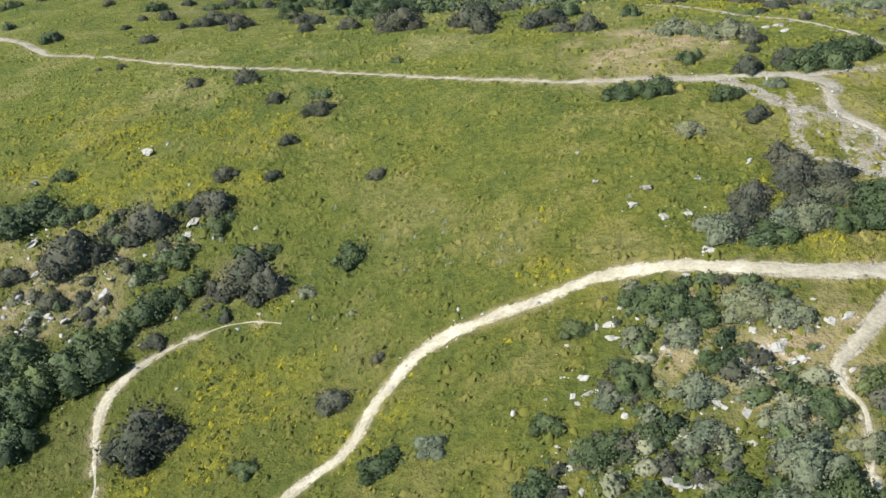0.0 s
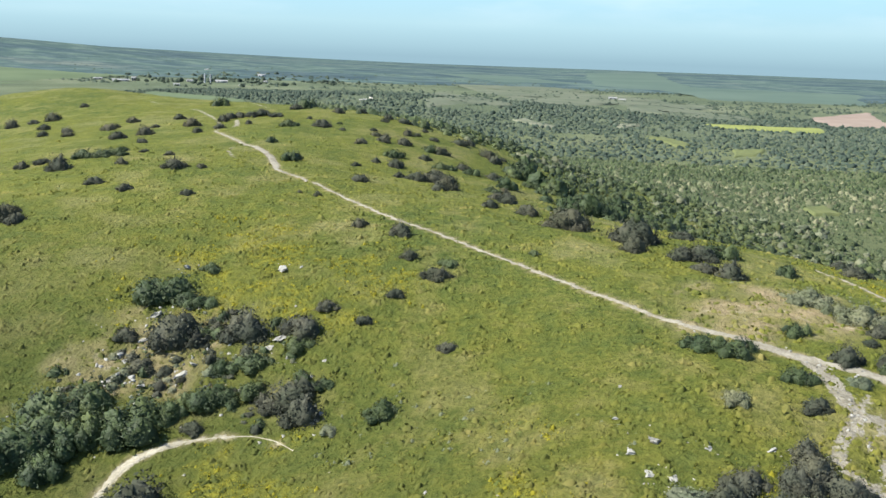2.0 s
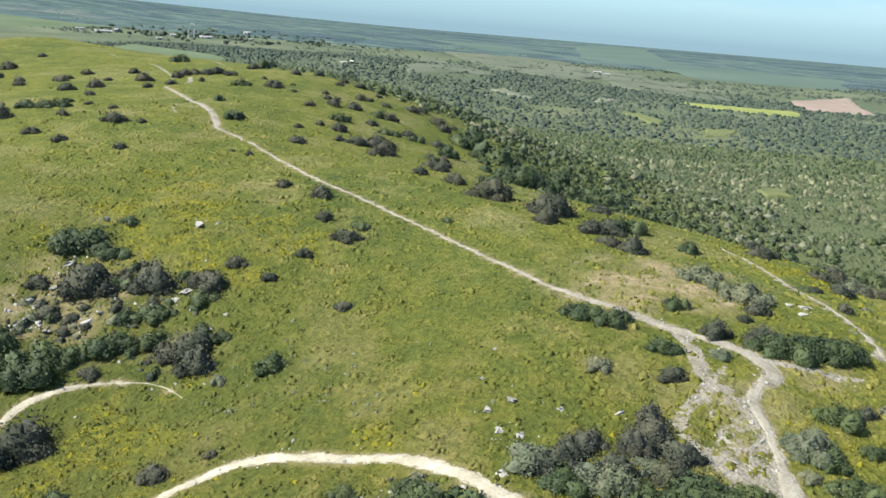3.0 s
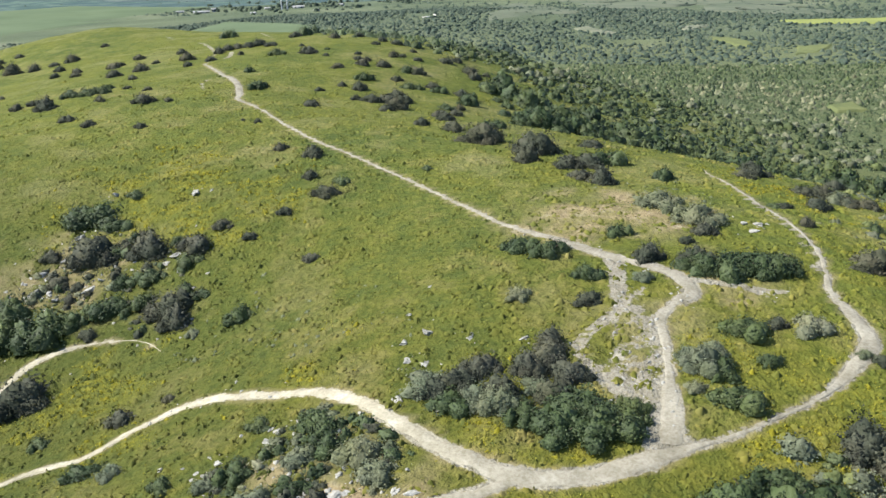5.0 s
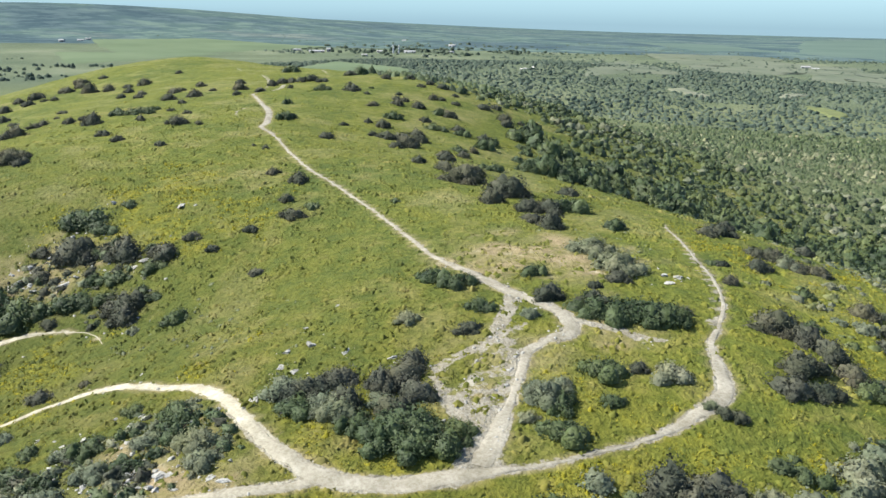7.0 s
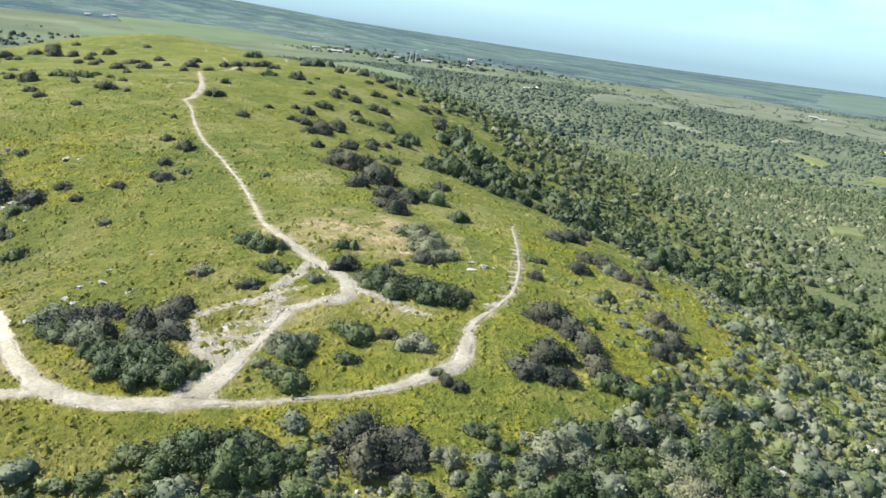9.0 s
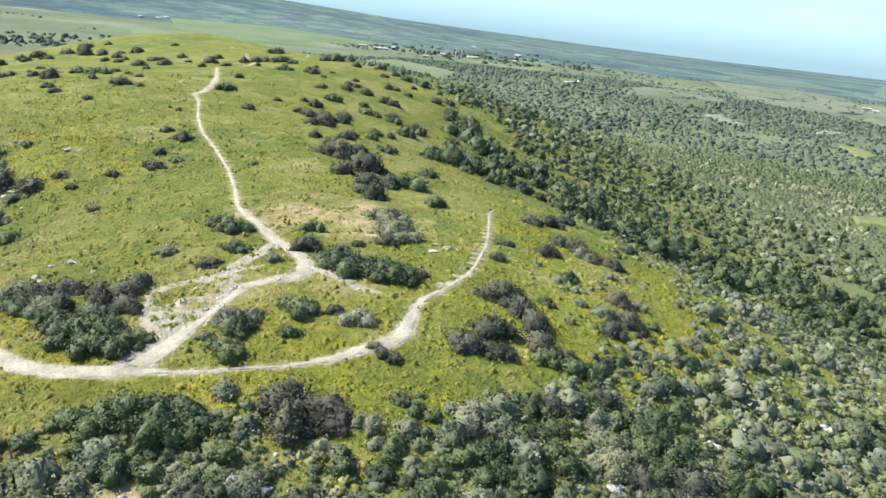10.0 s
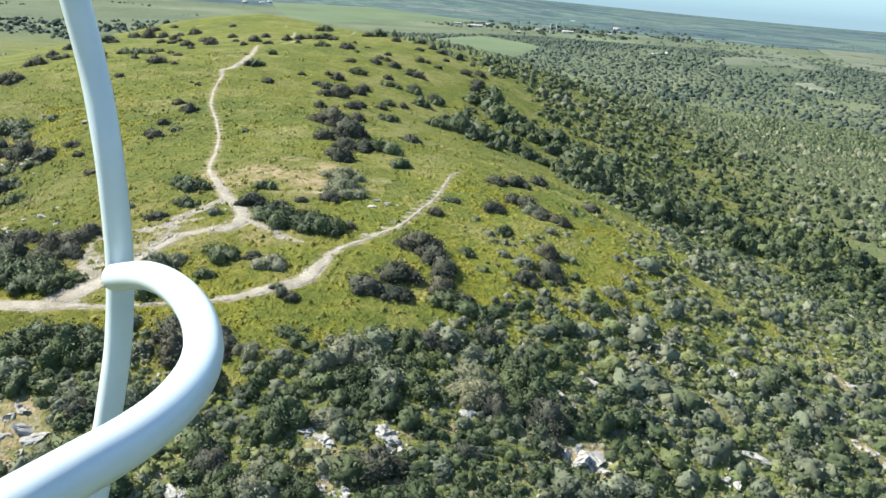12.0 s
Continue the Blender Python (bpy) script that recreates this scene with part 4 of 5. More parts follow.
SILVER_A = [
    (11.1, 33.7, 2.3), (12.7, 35.7, 3.5), (16, 36.2, 2.1), (8.7, 38.4, 2.7), (12.6, 38.5, 2.1), (9, 41.6, 2.8),
    (4.5, 42.2, 2.2), (-5.6, 43.5, 2.2), (9.5, 45.4, 2), (15.1, 45.9, 2.7), (13.3, 46.8, 3.1), (19.2, 54, 2.8),
    (19.3, 54.1, 3.1), (14.1, 54.2, 3.6), (17.8, 54.4, 3.5), (21.1, 56.8, 2.3), (30.7, 61.1, 1.6), (-15.5, 62.9, 1.7),
    (46.9, 63.6, 2.7), (30.6, 63.9, 3.1), (29.6, 64.1, 2.2), (30.8, 65.6, 2.2), (15, 67.7, 2.2), (50.9, 67.7, 2.8),
    (40.4, 70.2, 1.3), (50.6, 70.5, 4.5), (52.3, 70.9, 3.3), (36.5, 72.1, 3.2), (23.6, 73.5, 1.8), (57.8, 77.3, 4),
]
SILVER_B = [
    (55.9, 79.2, 3.2), (24.2, 89.3, 4.6), (25.6, 89.7, 2.6), (22.3, 90.3, 3), (19.5, 92.5, 4.4), (51.4, 92.5, 1.9),
    (43.3, 95.6, 1.7), (52.3, 95.7, 1.6), (45.6, 96.3, 2.7), (53.1, 97.2, 2.6), (56.5, 99.4, 2.7), (55, 100.3, 2),
    (52.1, 102.8, 3.1), (45.5, 103.1, 2.1), (39.9, 106.7, 1.9), (34.6, 109.5, 2.9), (54.5, 116.6, 2), (17.6, 177.9, 3.2),
]
SILVER = SILVER_A + SILVER_B
OAK_A = [
    (14.7, 38.4, 2.2), (35.1, 51.7, 4.1), (37.7, 52.6, 4.1), (-36.1, 53.2, 4.1), (-39.3, 53.9, 6.1), (-36.8, 56.4, 5),
    (-35.4, 57.8, 3.9), (-40.1, 58.1, 6), (-33.6, 58.8, 4.6), (-32.4, 60.6, 6.2), (-38.9, 61, 4.5), (-30.7, 62.2, 2.7),
    (17.5, 103.3, 2.7), (-68.7, 139, 2), (-12.6, 142.5, 5.7), (-10, 145.8, 4.8), (-28.3, 146.6, 3.6), (-24.4, 155.2, 2.9),
    (-19.2, 164.1, 4), (-31.1, 170.3, 4.1), (-33.1, 171.1, 4.6), (-88.3, 183.6, 3.9),
]
OAK = OAK_A
for kind, rows in (("evergreen", EVERGREEN), ("thorn", THORN), ("silver", SILVER), ("oak", OAK)):
    for x, y, width in rows:
        bush(kind, x, y, width)


def canopy(name, spots, words, mat, seed, sides=7, rings=3, tall=0.5, leaves=16, leaf=0.08, category="woodland", lobes=6):
    """Shrubs or trees in one mesh: spots are x, y, width."""
    r = np.random.RandomState(seed)
    models = [crown(seed * 31 + v, tall * (0.85 + 0.04 * v), lobes, leaves, leaf, sides, rings) for v in range(9)]
    spots = np.asarray(spots)
    zs = ground(spots[:, 0], spots[:, 1]) - 0.1
    vs, fs, base = [], [], 0
    for (x, y, w), z in zip(spots, zs):
        v, f = models[r.randint(9)]
        a = r.rand() * 6.3
        c, s = math.cos(a), math.sin(a)
        vs.append(np.stack([x + w * (c * v[:, 0] - s * v[:, 1]), y + w * (s * v[:, 0] + c * v[:, 1]), z + w * (0.75 + 0.5 * r.rand()) * v[:, 2]], -1))
        fs.append(f + base)
        base += len(v)
    return thing(name, mesh(name, np.vstack(vs), np.vstack(fs)), mat, words, category, "stuff")


def scatter(low, high, count, dense, wide, seed, gap=0.75):
    """Spots in a box, kept by the density function and by a gap of that share of their width."""
    r = np.random.RandomState(seed)
    x, y = low[0] + (high[0] - low[0]) * r.rand(count), low[1] + (high[1] - low[1]) * r.rand(count)
    w = wide[0] + (wide[1] - wide[0]) * r.rand(count) ** 1.6
    keep = r.rand(count) < dense(x, y)
    grid, out = {}, []
    cell = wide[1]
    for a, b, c in zip(x[keep], y[keep], w[keep]):
        i, j = int(a // cell), int(b // cell)
        if all(math.hypot(a - p, b - q) > gap * 0.5 * (c + s) for di in (-1, 0, 1) for dj in (-1, 0, 1) for p, q, s in grid.get((i + di, j + dj), ())):
            grid.setdefault((i, j), []).append((a, b, c))
            out.append((a, b, c))
    return out


SINGLE = np.array(EVERGREEN + THORN + SILVER + OAK)


def clear_of_single(x, y):
    d = np.full(np.shape(x), 9.0)
    for a, b, w in SINGLE:
        d = np.minimum(d, np.hypot(x - a, y - b) - 0.45 * w)
    return d > 0.2


OUTCROPS = [(68, 79.5, 2.4), (68, 97, 2.0), (43, 47, 2.6), (57, 63, 1.5), (62, 61, 1.6), (60.3, 67, 1.3), (70, 121, 2.2), (78, 109, 2.4), (75.5, 89, 1.8), (62.8, 83, 1.3)]


def off_outcrops(x, y):
    clear = np.ones(np.shape(x))
    for a, b, c in OUTCROPS:
        clear = np.minimum(clear, np.hypot((x - a) * 0.7, y - b) > c * 0.9)
    return clear


def shoulder(x, y):
    """The grassy shoulder north of the loop path, where only small shrubs stand."""
    return step((y - 84 - 0.25 * (x - 50)) / 14) * step((72 - x + 0.25 * (y - 100)) / 14)


def slope_density(x, y):
    e = east_of_edge(x, y)
    soft = e / 7 + 0.28
    return (1 - 0.9 * shoulder(x, y)) * step(soft + 0.45 * bumps(x, y, 7)) * (0.8 + 0.3 * bumps(x, y, 4)) * clear_of_single(x, y) * (path_cover(x, y) > 0.8) * off_outcrops(x, y)


def small_density(x, y):
    e = east_of_edge(x, y)
    grassy = shoulder(x, y)
    return step(e / (8 + 26 * grassy) + 0.22 + 0.5 * bumps(x, y, 6)) * (0.95 - 0.25 * grassy + 0.4 * bumps(x, y, 3)) * clear_of_single(x, y) * (path_cover(x, y) > 0.8) * off_outcrops(x, y)


def in_sight(x, y):
    return (x < 14 + 0.22 * y) | (x < 116 - 0.34 * (y - 28))


slope = scatter((28, 30), (112, 165), 26000, lambda x, y: slope_density(x, y) * in_sight(x, y), (1.2, 4.0), 11, 0.50)
near_slope = [s for s in slope if s[0] < 70 and s[1] < 84 and s[2] > 1.5][:120]
chosen = set(near_slope)
for count, (x, y, w) in enumerate(near_slope):
    bush(("evergreen", "thorn", "evergreen", "thorn", "oak", "silver", "oak")[count % 7], x, y, w * 1.12, ("dense dark-green shrub in the scrub of the stony slope", "silvery grey shrub in the scrub of the stony slope")[count % 7 in (1, 3, 5)])
rest = [s for s in slope if s not in chosen]
lower = [s for s in rest if s[1] + 0.35 * (s[0] - 60) < 90]
upper = [s for s in rest if s[1] + 0.35 * (s[0] - 60) >= 90]
SCRUB = (("evergreen", "dense dark-green scrub covering the stony slope"), ("oak", "dark shrubby oaks covering the stony slope"), ("maquis", "grey-green maquis scrub covering the stony slope"), ("silver", "silvery grey-green scrub covering the stony slope"), ("pale", "pale green spiny scrub covering the stony slope"))
for number in range(4):
    kind, words = SCRUB[number]
    canopy("scrub", lower[number::4], words, LEAF[kind], 3 + number, 10, 4, 0.36, 190, 0.036, "scrub", 14)
    kind, words = SCRUB[(2, 3, 3, 4)[number]]
    canopy("scrub", upper[number::4], words, LEAF[kind], 33 + number, 9, 4, 0.34, 60, 0.052, "scrub", 10)
small = scatter((28, 40), (112, 180), 60000, lambda x, y: small_density(x, y) * in_sight(x, y), (0.6, 2.0), 27, 0.60)
for number, (kind, words) in enumerate((("silver", "small silver-grey thorny shrubs dotted over the grassy slope"), ("silver", "small silvery shrubs dotted over the grassy slope"), ("pale", "small pale green spiny shrubs dotted over the grassy slope"))):
    canopy("low_scrub", small[number::3], words, LEAF[kind], 70 + number, 7, 3, 0.34, 14, 0.085, "scrub", 7)


UNDERGROWTH = [(11, 41, 5.5), (6.5, 39, 5), (9, 48, 4), (14, 47, 3), (14, 37, 5.5), (3, 38, 3.5), (-36, 66, 4), (-41, 61, 4), (-28, 70, 5), (-33, 74, 5), (-24, 66, 4)]


def undergrowth_density(x, y):
    near = np.zeros(np.shape(x))
    for a, b, c in UNDERGROWTH:
        near = np.maximum(near, step(1.3 - np.hypot(x - a, y - b) / c))
    return near * step(0.52 + 0.9 * bumps(x, y, 2.4)) * (path_cover(x, y) > 0.5)


low = scatter((-50, 34), (24, 75), 9000, undergrowth_density, (0.7, 2.1), 19, 0.40)
for number, (kind, words) in enumerate((("thorn", "low grey-brown thorny undergrowth between the rocks"), ("silver", "low silvery undergrowth between the rocks"), ("evergreen", "low dark-green undergrowth between the rocks"))):
    canopy("undergrowth", low[number::3], words, LEAF[kind], 61 + number, 9, 3, 0.36, 110, 0.045, "scrub", 8)


def wood_density(x, y):
    e = east_of_edge(x, y)
    low = step((2 - swell(x, y)) / 6) * (y > 135)
    return np.maximum(step(e / 10), low) * ((y > 162) | (x > 118) | (x < 25)) * off_fields(x, y) * in_sight(x, y)


# the ravine east of the crest, where the trees stand tall and dark
RAVINE = smooth_line([(-30, 168, 5), (-11, 169, 7), (0, 173, 8), (11, 179, 9), (20, 187, 10), (29, 196, 11), (40, 203, 12), (70, 214, 12), (110, 222, 12)], 3)
GLEN = smooth_line([(-20, 146, 3), (-8, 150, 4), (4, 157, 5), (13, 168, 7)], 3)


def ravine_density(x, y):
    d, w = near_line(x, y, RAVINE)
    d2, w2 = near_line(x, y, GLEN)
    return np.maximum(step((w - d + 4 * bumps(x, y, 9)) / 4), 0.8 * step((w2 - d2 + 2 * bumps(x, y, 6)) / 3)) * off_outcrops(x, y)


def maquis_hill(x, y):
    """The low stony hill across the ravine, under grey maquis."""
    return step(1.5 - np.hypot((x - 35) / 80, (y - 285) / 62) + 0.3 * bumps(x, y, 25))


trees = scatter((-45, 140), (112, 235), 9000, lambda x, y: ravine_density(x, y) * in_sight(x, y), (3.0, 6.2), 14, 0.50)
for number, (kind, words) in enumerate((("oak", "tall dark-green oaks filling the ravine"), ("evergreen", "round dark-green evergreen trees filling the ravine"))):
    canopy("ravine_trees", trees[number::2], words, LEAF[kind], 9 + 20 * number, 11, 4, 0.50, 120, 0.048, "woodland", 18)
shrubs = scatter((-330, 140), (125, 420), 90000, lambda x, y: wood_density(x, y) * (1 - 0.85 * ravine_density(x, y)) * step(0.85 + 0.9 * bumps(x, y, 8) - 0.25 * maquis_hill(x, y)), (1.0, 4.0), 12, 0.54)
shrubs = np.array(shrubs)
grey = maquis_hill(shrubs[:, 0], shrubs[:, 1]) + 0.35 * bumps(shrubs[:, 0], shrubs[:, 1], 14)
turn = np.random.RandomState(5).rand(len(shrubs))
sort = np.where(turn < 0.06 + 0.45 * grey, 2, np.where(turn < 0.36 + 0.50 * grey, 1, 0))
for number, (kind, words) in enumerate((("evergreen", "dense dark-green evergreen woodland filling the valley"), ("maquis", "grey-green maquis filling the valley"), ("silver", "pale grey shrubs among the maquis of the valley"))):
    mine = shrubs[sort == number]
    close = (mine[:, 1] < 250) & (mine[:, 0] > -60)
    canopy("woodland", mine[close], words, LEAF[kind], 40 + number, 8, 3, 0.38, 14, 0.085, "woodland", 9)
    canopy("woodland", mine[~close], words, LEAF[kind], 45 + number, 6, 2, 0.38, 1, 0.09, "woodland", 7)
hill = scatter((-45, 222), (110, 350), 16000, lambda x, y: maquis_hill(x, y) * in_sight(x, y) * off_fields(x, y) * (0.75 + 0.5 * bumps(x, y, 9)), (0.8, 2.3), 28, 0.62)
canopy("low_maquis", hill, "low grey-green maquis on the stony hill across the ravine", LEAF["maquis"], 29, 6, 2, 0.36, 3, 0.09, "scrub", 7)
middle = scatter((-520, 420), (170, 740), 42000, lambda x, y: step(0.95 + 0.9 * bumps(x, y, 45) + 0.3 * bumps(x, y, 15)) * off_fields(x, y) * in_sight(x, y), (2.2, 5.6), 13, 0.66)
canopy("woodland", middle[0::2], "dense evergreen woodland on the plain", LEAF["distance"], 7, 7, 3, 0.36, 1, 0.05, lobes=7)
canopy("woodland", middle[1::2], "grey-green maquis on the plain", LEAF["hazed_maquis"], 17, 6, 2, 0.32, 1, 0.05, lobes=7)
distant = scatter((-1100, 740), (190, 1400), 15000, lambda x, y: step(0.45 + 1.3 * bumps(x, y, 110) + 0.4 * bumps(x, y, 40)) * off_fields(x, y) * in_sight(x, y), (4.0, 9.0), 20, 0.6)
canopy("woodland", distant, "far evergreen woodland on the plain", LEAF["distance"], 8, 6, 2, 0.30, 1, 0.05)
left_woods = scatter((-900, 60), (-120, 480), 9000, lambda x, y: step((-4 - swell(x, y)) / 5) * step(0.1 + 1.5 * bumps(x, y, 70)) * off_fields(x, y), (3, 7), 15, 0.6)
canopy("woodland", left_woods, "dark evergreen woodland beyond the crest", LEAF["distance"], 11, 6, 3, 0.4, 1, 0.05)
grove = scatter((-840, 720), (-430, 1240), 2400, lambda x, y: step(1.3 - np.hypot((x + 620) / 130, (y - 960) / 190)) * step(0.5 + bumps(x, y, 40)) * off_fields(x, y), (5, 10), 24, 0.5)
canopy("village_trees", grove, "tall dark trees standing round the village", LEAF["distance"], 26, 7, 3, 0.42, 6, 0.08)

# ---- stones ----
STONES_A = [
    (15, 33.9, 0.9), (7.5, 35.3, 0.6), (6.9, 35.6, 0.8), (6.5, 36, 1.1), (7.5, 36.2, 0.6), (2, 36.8, 0.5),
    (3.3, 36.8, 0.9), (1, 37.2, 0.8), (7.1, 37.2, 0.5), (3.9, 37.3, 0.6), (5.4, 37.3, 0.5), (6.6, 37.4, 0.5),
    (10.7, 37.5, 0.6), (8.4, 37.8, 0.6), (1.6, 38.5, 0.6), (7.7, 38.6, 0.6), (2, 39.2, 0.8), (2.5, 39.3, 0.5),
    (11, 39.3, 0.7), (5.1, 39.4, 0.4), (9.9, 39.9, 0.4), (1.2, 40.2, 0.7), (9.7, 40.3, 0.7), (7, 40.9, 0.5),
    (12, 41.9, 0.7), (13.3, 41.9, 0.5), (14.1, 42.1, 0.7), (14.6, 42.2, 0.7), (11.9, 42.5, 0.9), (15.8, 42.6, 0.5),
]
STONES_B = [
    (12.5, 42.7, 0.9), (2.7, 42.8, 0.4), (3.3, 43.2, 0.5), (4, 43.2, 0.4), (13.7, 43.2, 0.9), (2.5, 43.4, 0.4),
    (14.3, 43.6, 0.7), (1, 43.8, 0.4), (3.2, 44.6, 0.7), (16.9, 44.6, 0.7), (9.5, 44.7, 0.4), (18.1, 44.8, 0.7),
    (12.9, 44.9, 0.6), (7.4, 45, 0.4), (16.8, 46.5, 0.4), (5.5, 47.2, 0.9), (43.4, 47.5, 1.8), (44.7, 47.8, 1.6),
    (2.8, 47.8, 0.5), (5.6, 48.4, 0.8), (4.7, 48.7, 0.5), (10.7, 50.9, 0.6), (2.2, 51.2, 0.4), (15.8, 52.2, 0.5),
    (44.3, 52.3, 1.4), (54.9, 52.4, 1.6), (12.7, 52.6, 0.9), (55.6, 53.2, 1.2), (45.4, 53.3, 2.3), (46.3, 54.4, 1.6),
]
STONES_C = [
    (12.3, 57, 0.9), (10.9, 57.2, 0.8), (9.1, 59.5, 0.8), (-36, 60.5, 1.2), (10.6, 61, 1.2), (14, 61.1, 0.8),
    (62.1, 61.4, 1.1), (17.9, 62.1, 0.8), (57.3, 62.8, 1), (57.7, 62.9, 1), (-30.7, 63.8, 0.7), (7.2, 63.8, 0.6),
    (-17.5, 64.1, 1.5), (-38.6, 64.2, 1.7), (-35.6, 64.3, 1.1), (-37, 64.9, 1.1), (60.9, 66.1, 1), (-32.7, 66.5, 1.4),
    (-39, 66.5, 0.8), (59.4, 66.5, 1.1), (-39.8, 66.9, 0.9), (60.2, 67, 1.4), (59.7, 67.3, 0.9), (-32.3, 67.9, 0.8),
    (6.6, 68.5, 0.5), (62.5, 68.7, 0.6), (-39, 69.2, 0.8), (-26.4, 71.4, 1.1), (-40.2, 72.4, 1.2), (-26, 72.5, 1.3),
]
STONES_D = [
    (60.6, 74.2, 1.3), (59.3, 74.5, 1.2), (-39.2, 75.7, 1.2), (67.2, 78.3, 1.5), (68.2, 78.3, 2.2), (55.8, 78.7, 0.8),
    (67.8, 79.7, 1.3), (68.7, 80.3, 1.8), (-42.3, 80.4, 1), (69.9, 80.9, 1.1), (-32.1, 82.6, 1.6), (61.8, 87.5, 1.2),
    (66.8, 87.8, 1.1), (29.4, 89.2, 0.9), (28.3, 90.8, 1.1), (29.4, 91.3, 1.2), (62, 93.4, 1), (74, 95.2, 2.1),
    (67.6, 103.2, 1), (65.8, 104.7, 1.6), (65.6, 105.5, 1.5), (60.6, 106.7, 0.9), (71.9, 108.6, 1.8), (72.7, 113, 1.8),
    (70.9, 113.1, 1.5), (51.6, 168.3, 2.5), (33.4, 207.7, 3.2),
]
STONES = STONES_A + STONES_B + STONES_C + STONES_D


def boulder(seed):
    r = np.random.RandomState(seed)
    bm = bmesh.new()
    bmesh.ops.create_icosphere(bm, subdivisions=3, radius=0.5)
    cuts = [(Vector(r.randn(3)).normalized(), 0.18 + 0.2 * r.rand()) for _ in range(13)]
    shift = Vector(r.rand(3)) * 50
    for v in bm.verts:
        rough = noise.noise(v.co * 3.2 + shift) * 0.16 + noise.noise(v.co * 8 + shift) * 0.06
        for nrm, d in cuts:
            over = v.co.dot(nrm) - d
            if over > 0:
                v.co -= nrm * over * 0.94
        v.co += v.co.normalized() * rough
        v.co.z *= 0.62
    me = bpy.data.meshes.new("boulder")
    bm.to_mesh(me)
    bm.free()
    me.materials.append(STONE)
    return me


BOULDERS = [boulder(s) for s in range(9)]
r = np.random.RandomState(77)
for x, y, spread in OUTCROPS:
    STONES += [(round(x + spread * 0.9 * (r.rand() - 0.5) * 2, 2), round(y + spread * 0.55 * (r.rand() - 0.5) * 2, 2), round(0.4 + 0.75 * r.rand(), 2)) for _ in range(int(4 + 2.5 * spread))]
for count, (x, y, width) in enumerate(STONES):
    ob = new("limestone_boulder", BOULDERS[count % 9])
    tagged(ob, "white weathered limestone boulder half sunk in the slope", "rock", "limestone boulders on the hill")
    r = np.random.RandomState(count)
    ob.matrix_world = pose(x, y, float(ground(x, y)) - 0.03 * width, 14 * r.randn(), 14 * r.randn(), 360 * r.rand()) @ Matrix.Diagonal((width * 1.6, width * 1.1, width * (0.6 + 0.45 * r.rand()), 1))

# loose stones: round the boulders, in the gully and over the stony slope
r = np.random.RandomState(31)
loose = []
for x, y, width in STONES:
    for _ in range(5):
        loose.append((x + width * 0.8 * r.randn(), y + width * 0.8 * r.randn(), width * (0.12 + 0.3 * r.rand())))
for line, count, wide in ((GULLY_WEST, 90, 0.6), (GULLY_EAST, 60, 0.5), (RILLS[2], 30, 0.25), (RILLS[3], 18, 0.2), (RILLS[4], 20, 0.25), (MAIN[4:11], 60, 0.75), (SPUR, 30, 0.5), (CREST[-8:], 50, 0.8), (BRANCH, 30, 0.7)):
    curve = smooth_line(line)
    for _ in range(count):
        p = curve[r.randint(len(curve))]
        loose.append((p[0] + wide * r.randn(), p[1] + wide * r.randn(), 0.08 + 0.42 * r.rand() ** 3))
stony_x, stony_y = 30 + 60 * r.rand(2600), 40 + 80 * r.rand(2600)
keep = (east_of_edge(stony_x, stony_y) > 2) & (bumps(stony_x, stony_y, 5) > 0.15)
loose += [(a, b, 0.15 + 0.5 * q ** 2) for a, b, q in zip(stony_x[keep], stony_y[keep], r.rand(int(keep.sum())))]
for spot_x, spot_y, spread, count in ((8, 40, 4, 90), (12.5, 43, 2, 50), (-36, 68, 5, 70), (-40, 62, 4, 40), (-27, 68, 4, 30)):
    loose += [(spot_x + spread * r.randn(), spot_y + spread * r.randn(), 0.12 + 0.5 * r.rand() ** 2) for _ in range(count)]
vs, fs, base = [], [], 0
lumps = []
for s in range(6):
    q = np.random.RandomState(60 + s)
    a = np.linspace(0, 2 * np.pi, 7)[:-1] + 0.3 * q.randn(6)
    low = np.stack([np.cos(a) * 0.5, np.sin(a) * 0.42, np.full(6, -0.1)], -1) * (0.8 + 0.4 * q.rand(6))[:, None]
    up = np.stack([np.cos(a + 0.2) * 0.34, np.sin(a + 0.2) * 0.28, 0.26 + 0.1 * q.randn(6)], -1)
    v = np.vstack([low, up, [[0.05, 0.0, 0.30 + 0.08 * q.rand()]]])
    i = np.arange(6)
    j = (i + 1) % 6
    f = np.vstack([np.stack([i, j, j + 6], -1), np.stack([i, j + 6, i + 6], -1), np.stack([i + 6, j + 6, np.full(6, 12)], -1)])
    lumps.append((v, f))
for x, y, w in loose:
    v, f = lumps[r.randint(6)]
    a = 6.3 * r.rand()
    p = np.stack([x + w * (math.cos(a) * v[:, 0] - math.sin(a) * v[:, 1]), y + w * (math.sin(a) * v[:, 0] + math.cos(a) * v[:, 1]), float(ground(x, y)) - 0.06 + w * v[:, 2]], -1)
    vs.append(p), fs.append(f + base)
    base += len(v)
thing("loose_stones", mesh("loose_stones", np.vstack(vs), np.vstack(fs)), STONE, "loose pale limestone rubble on paths and slopes", "stones", "stuff")


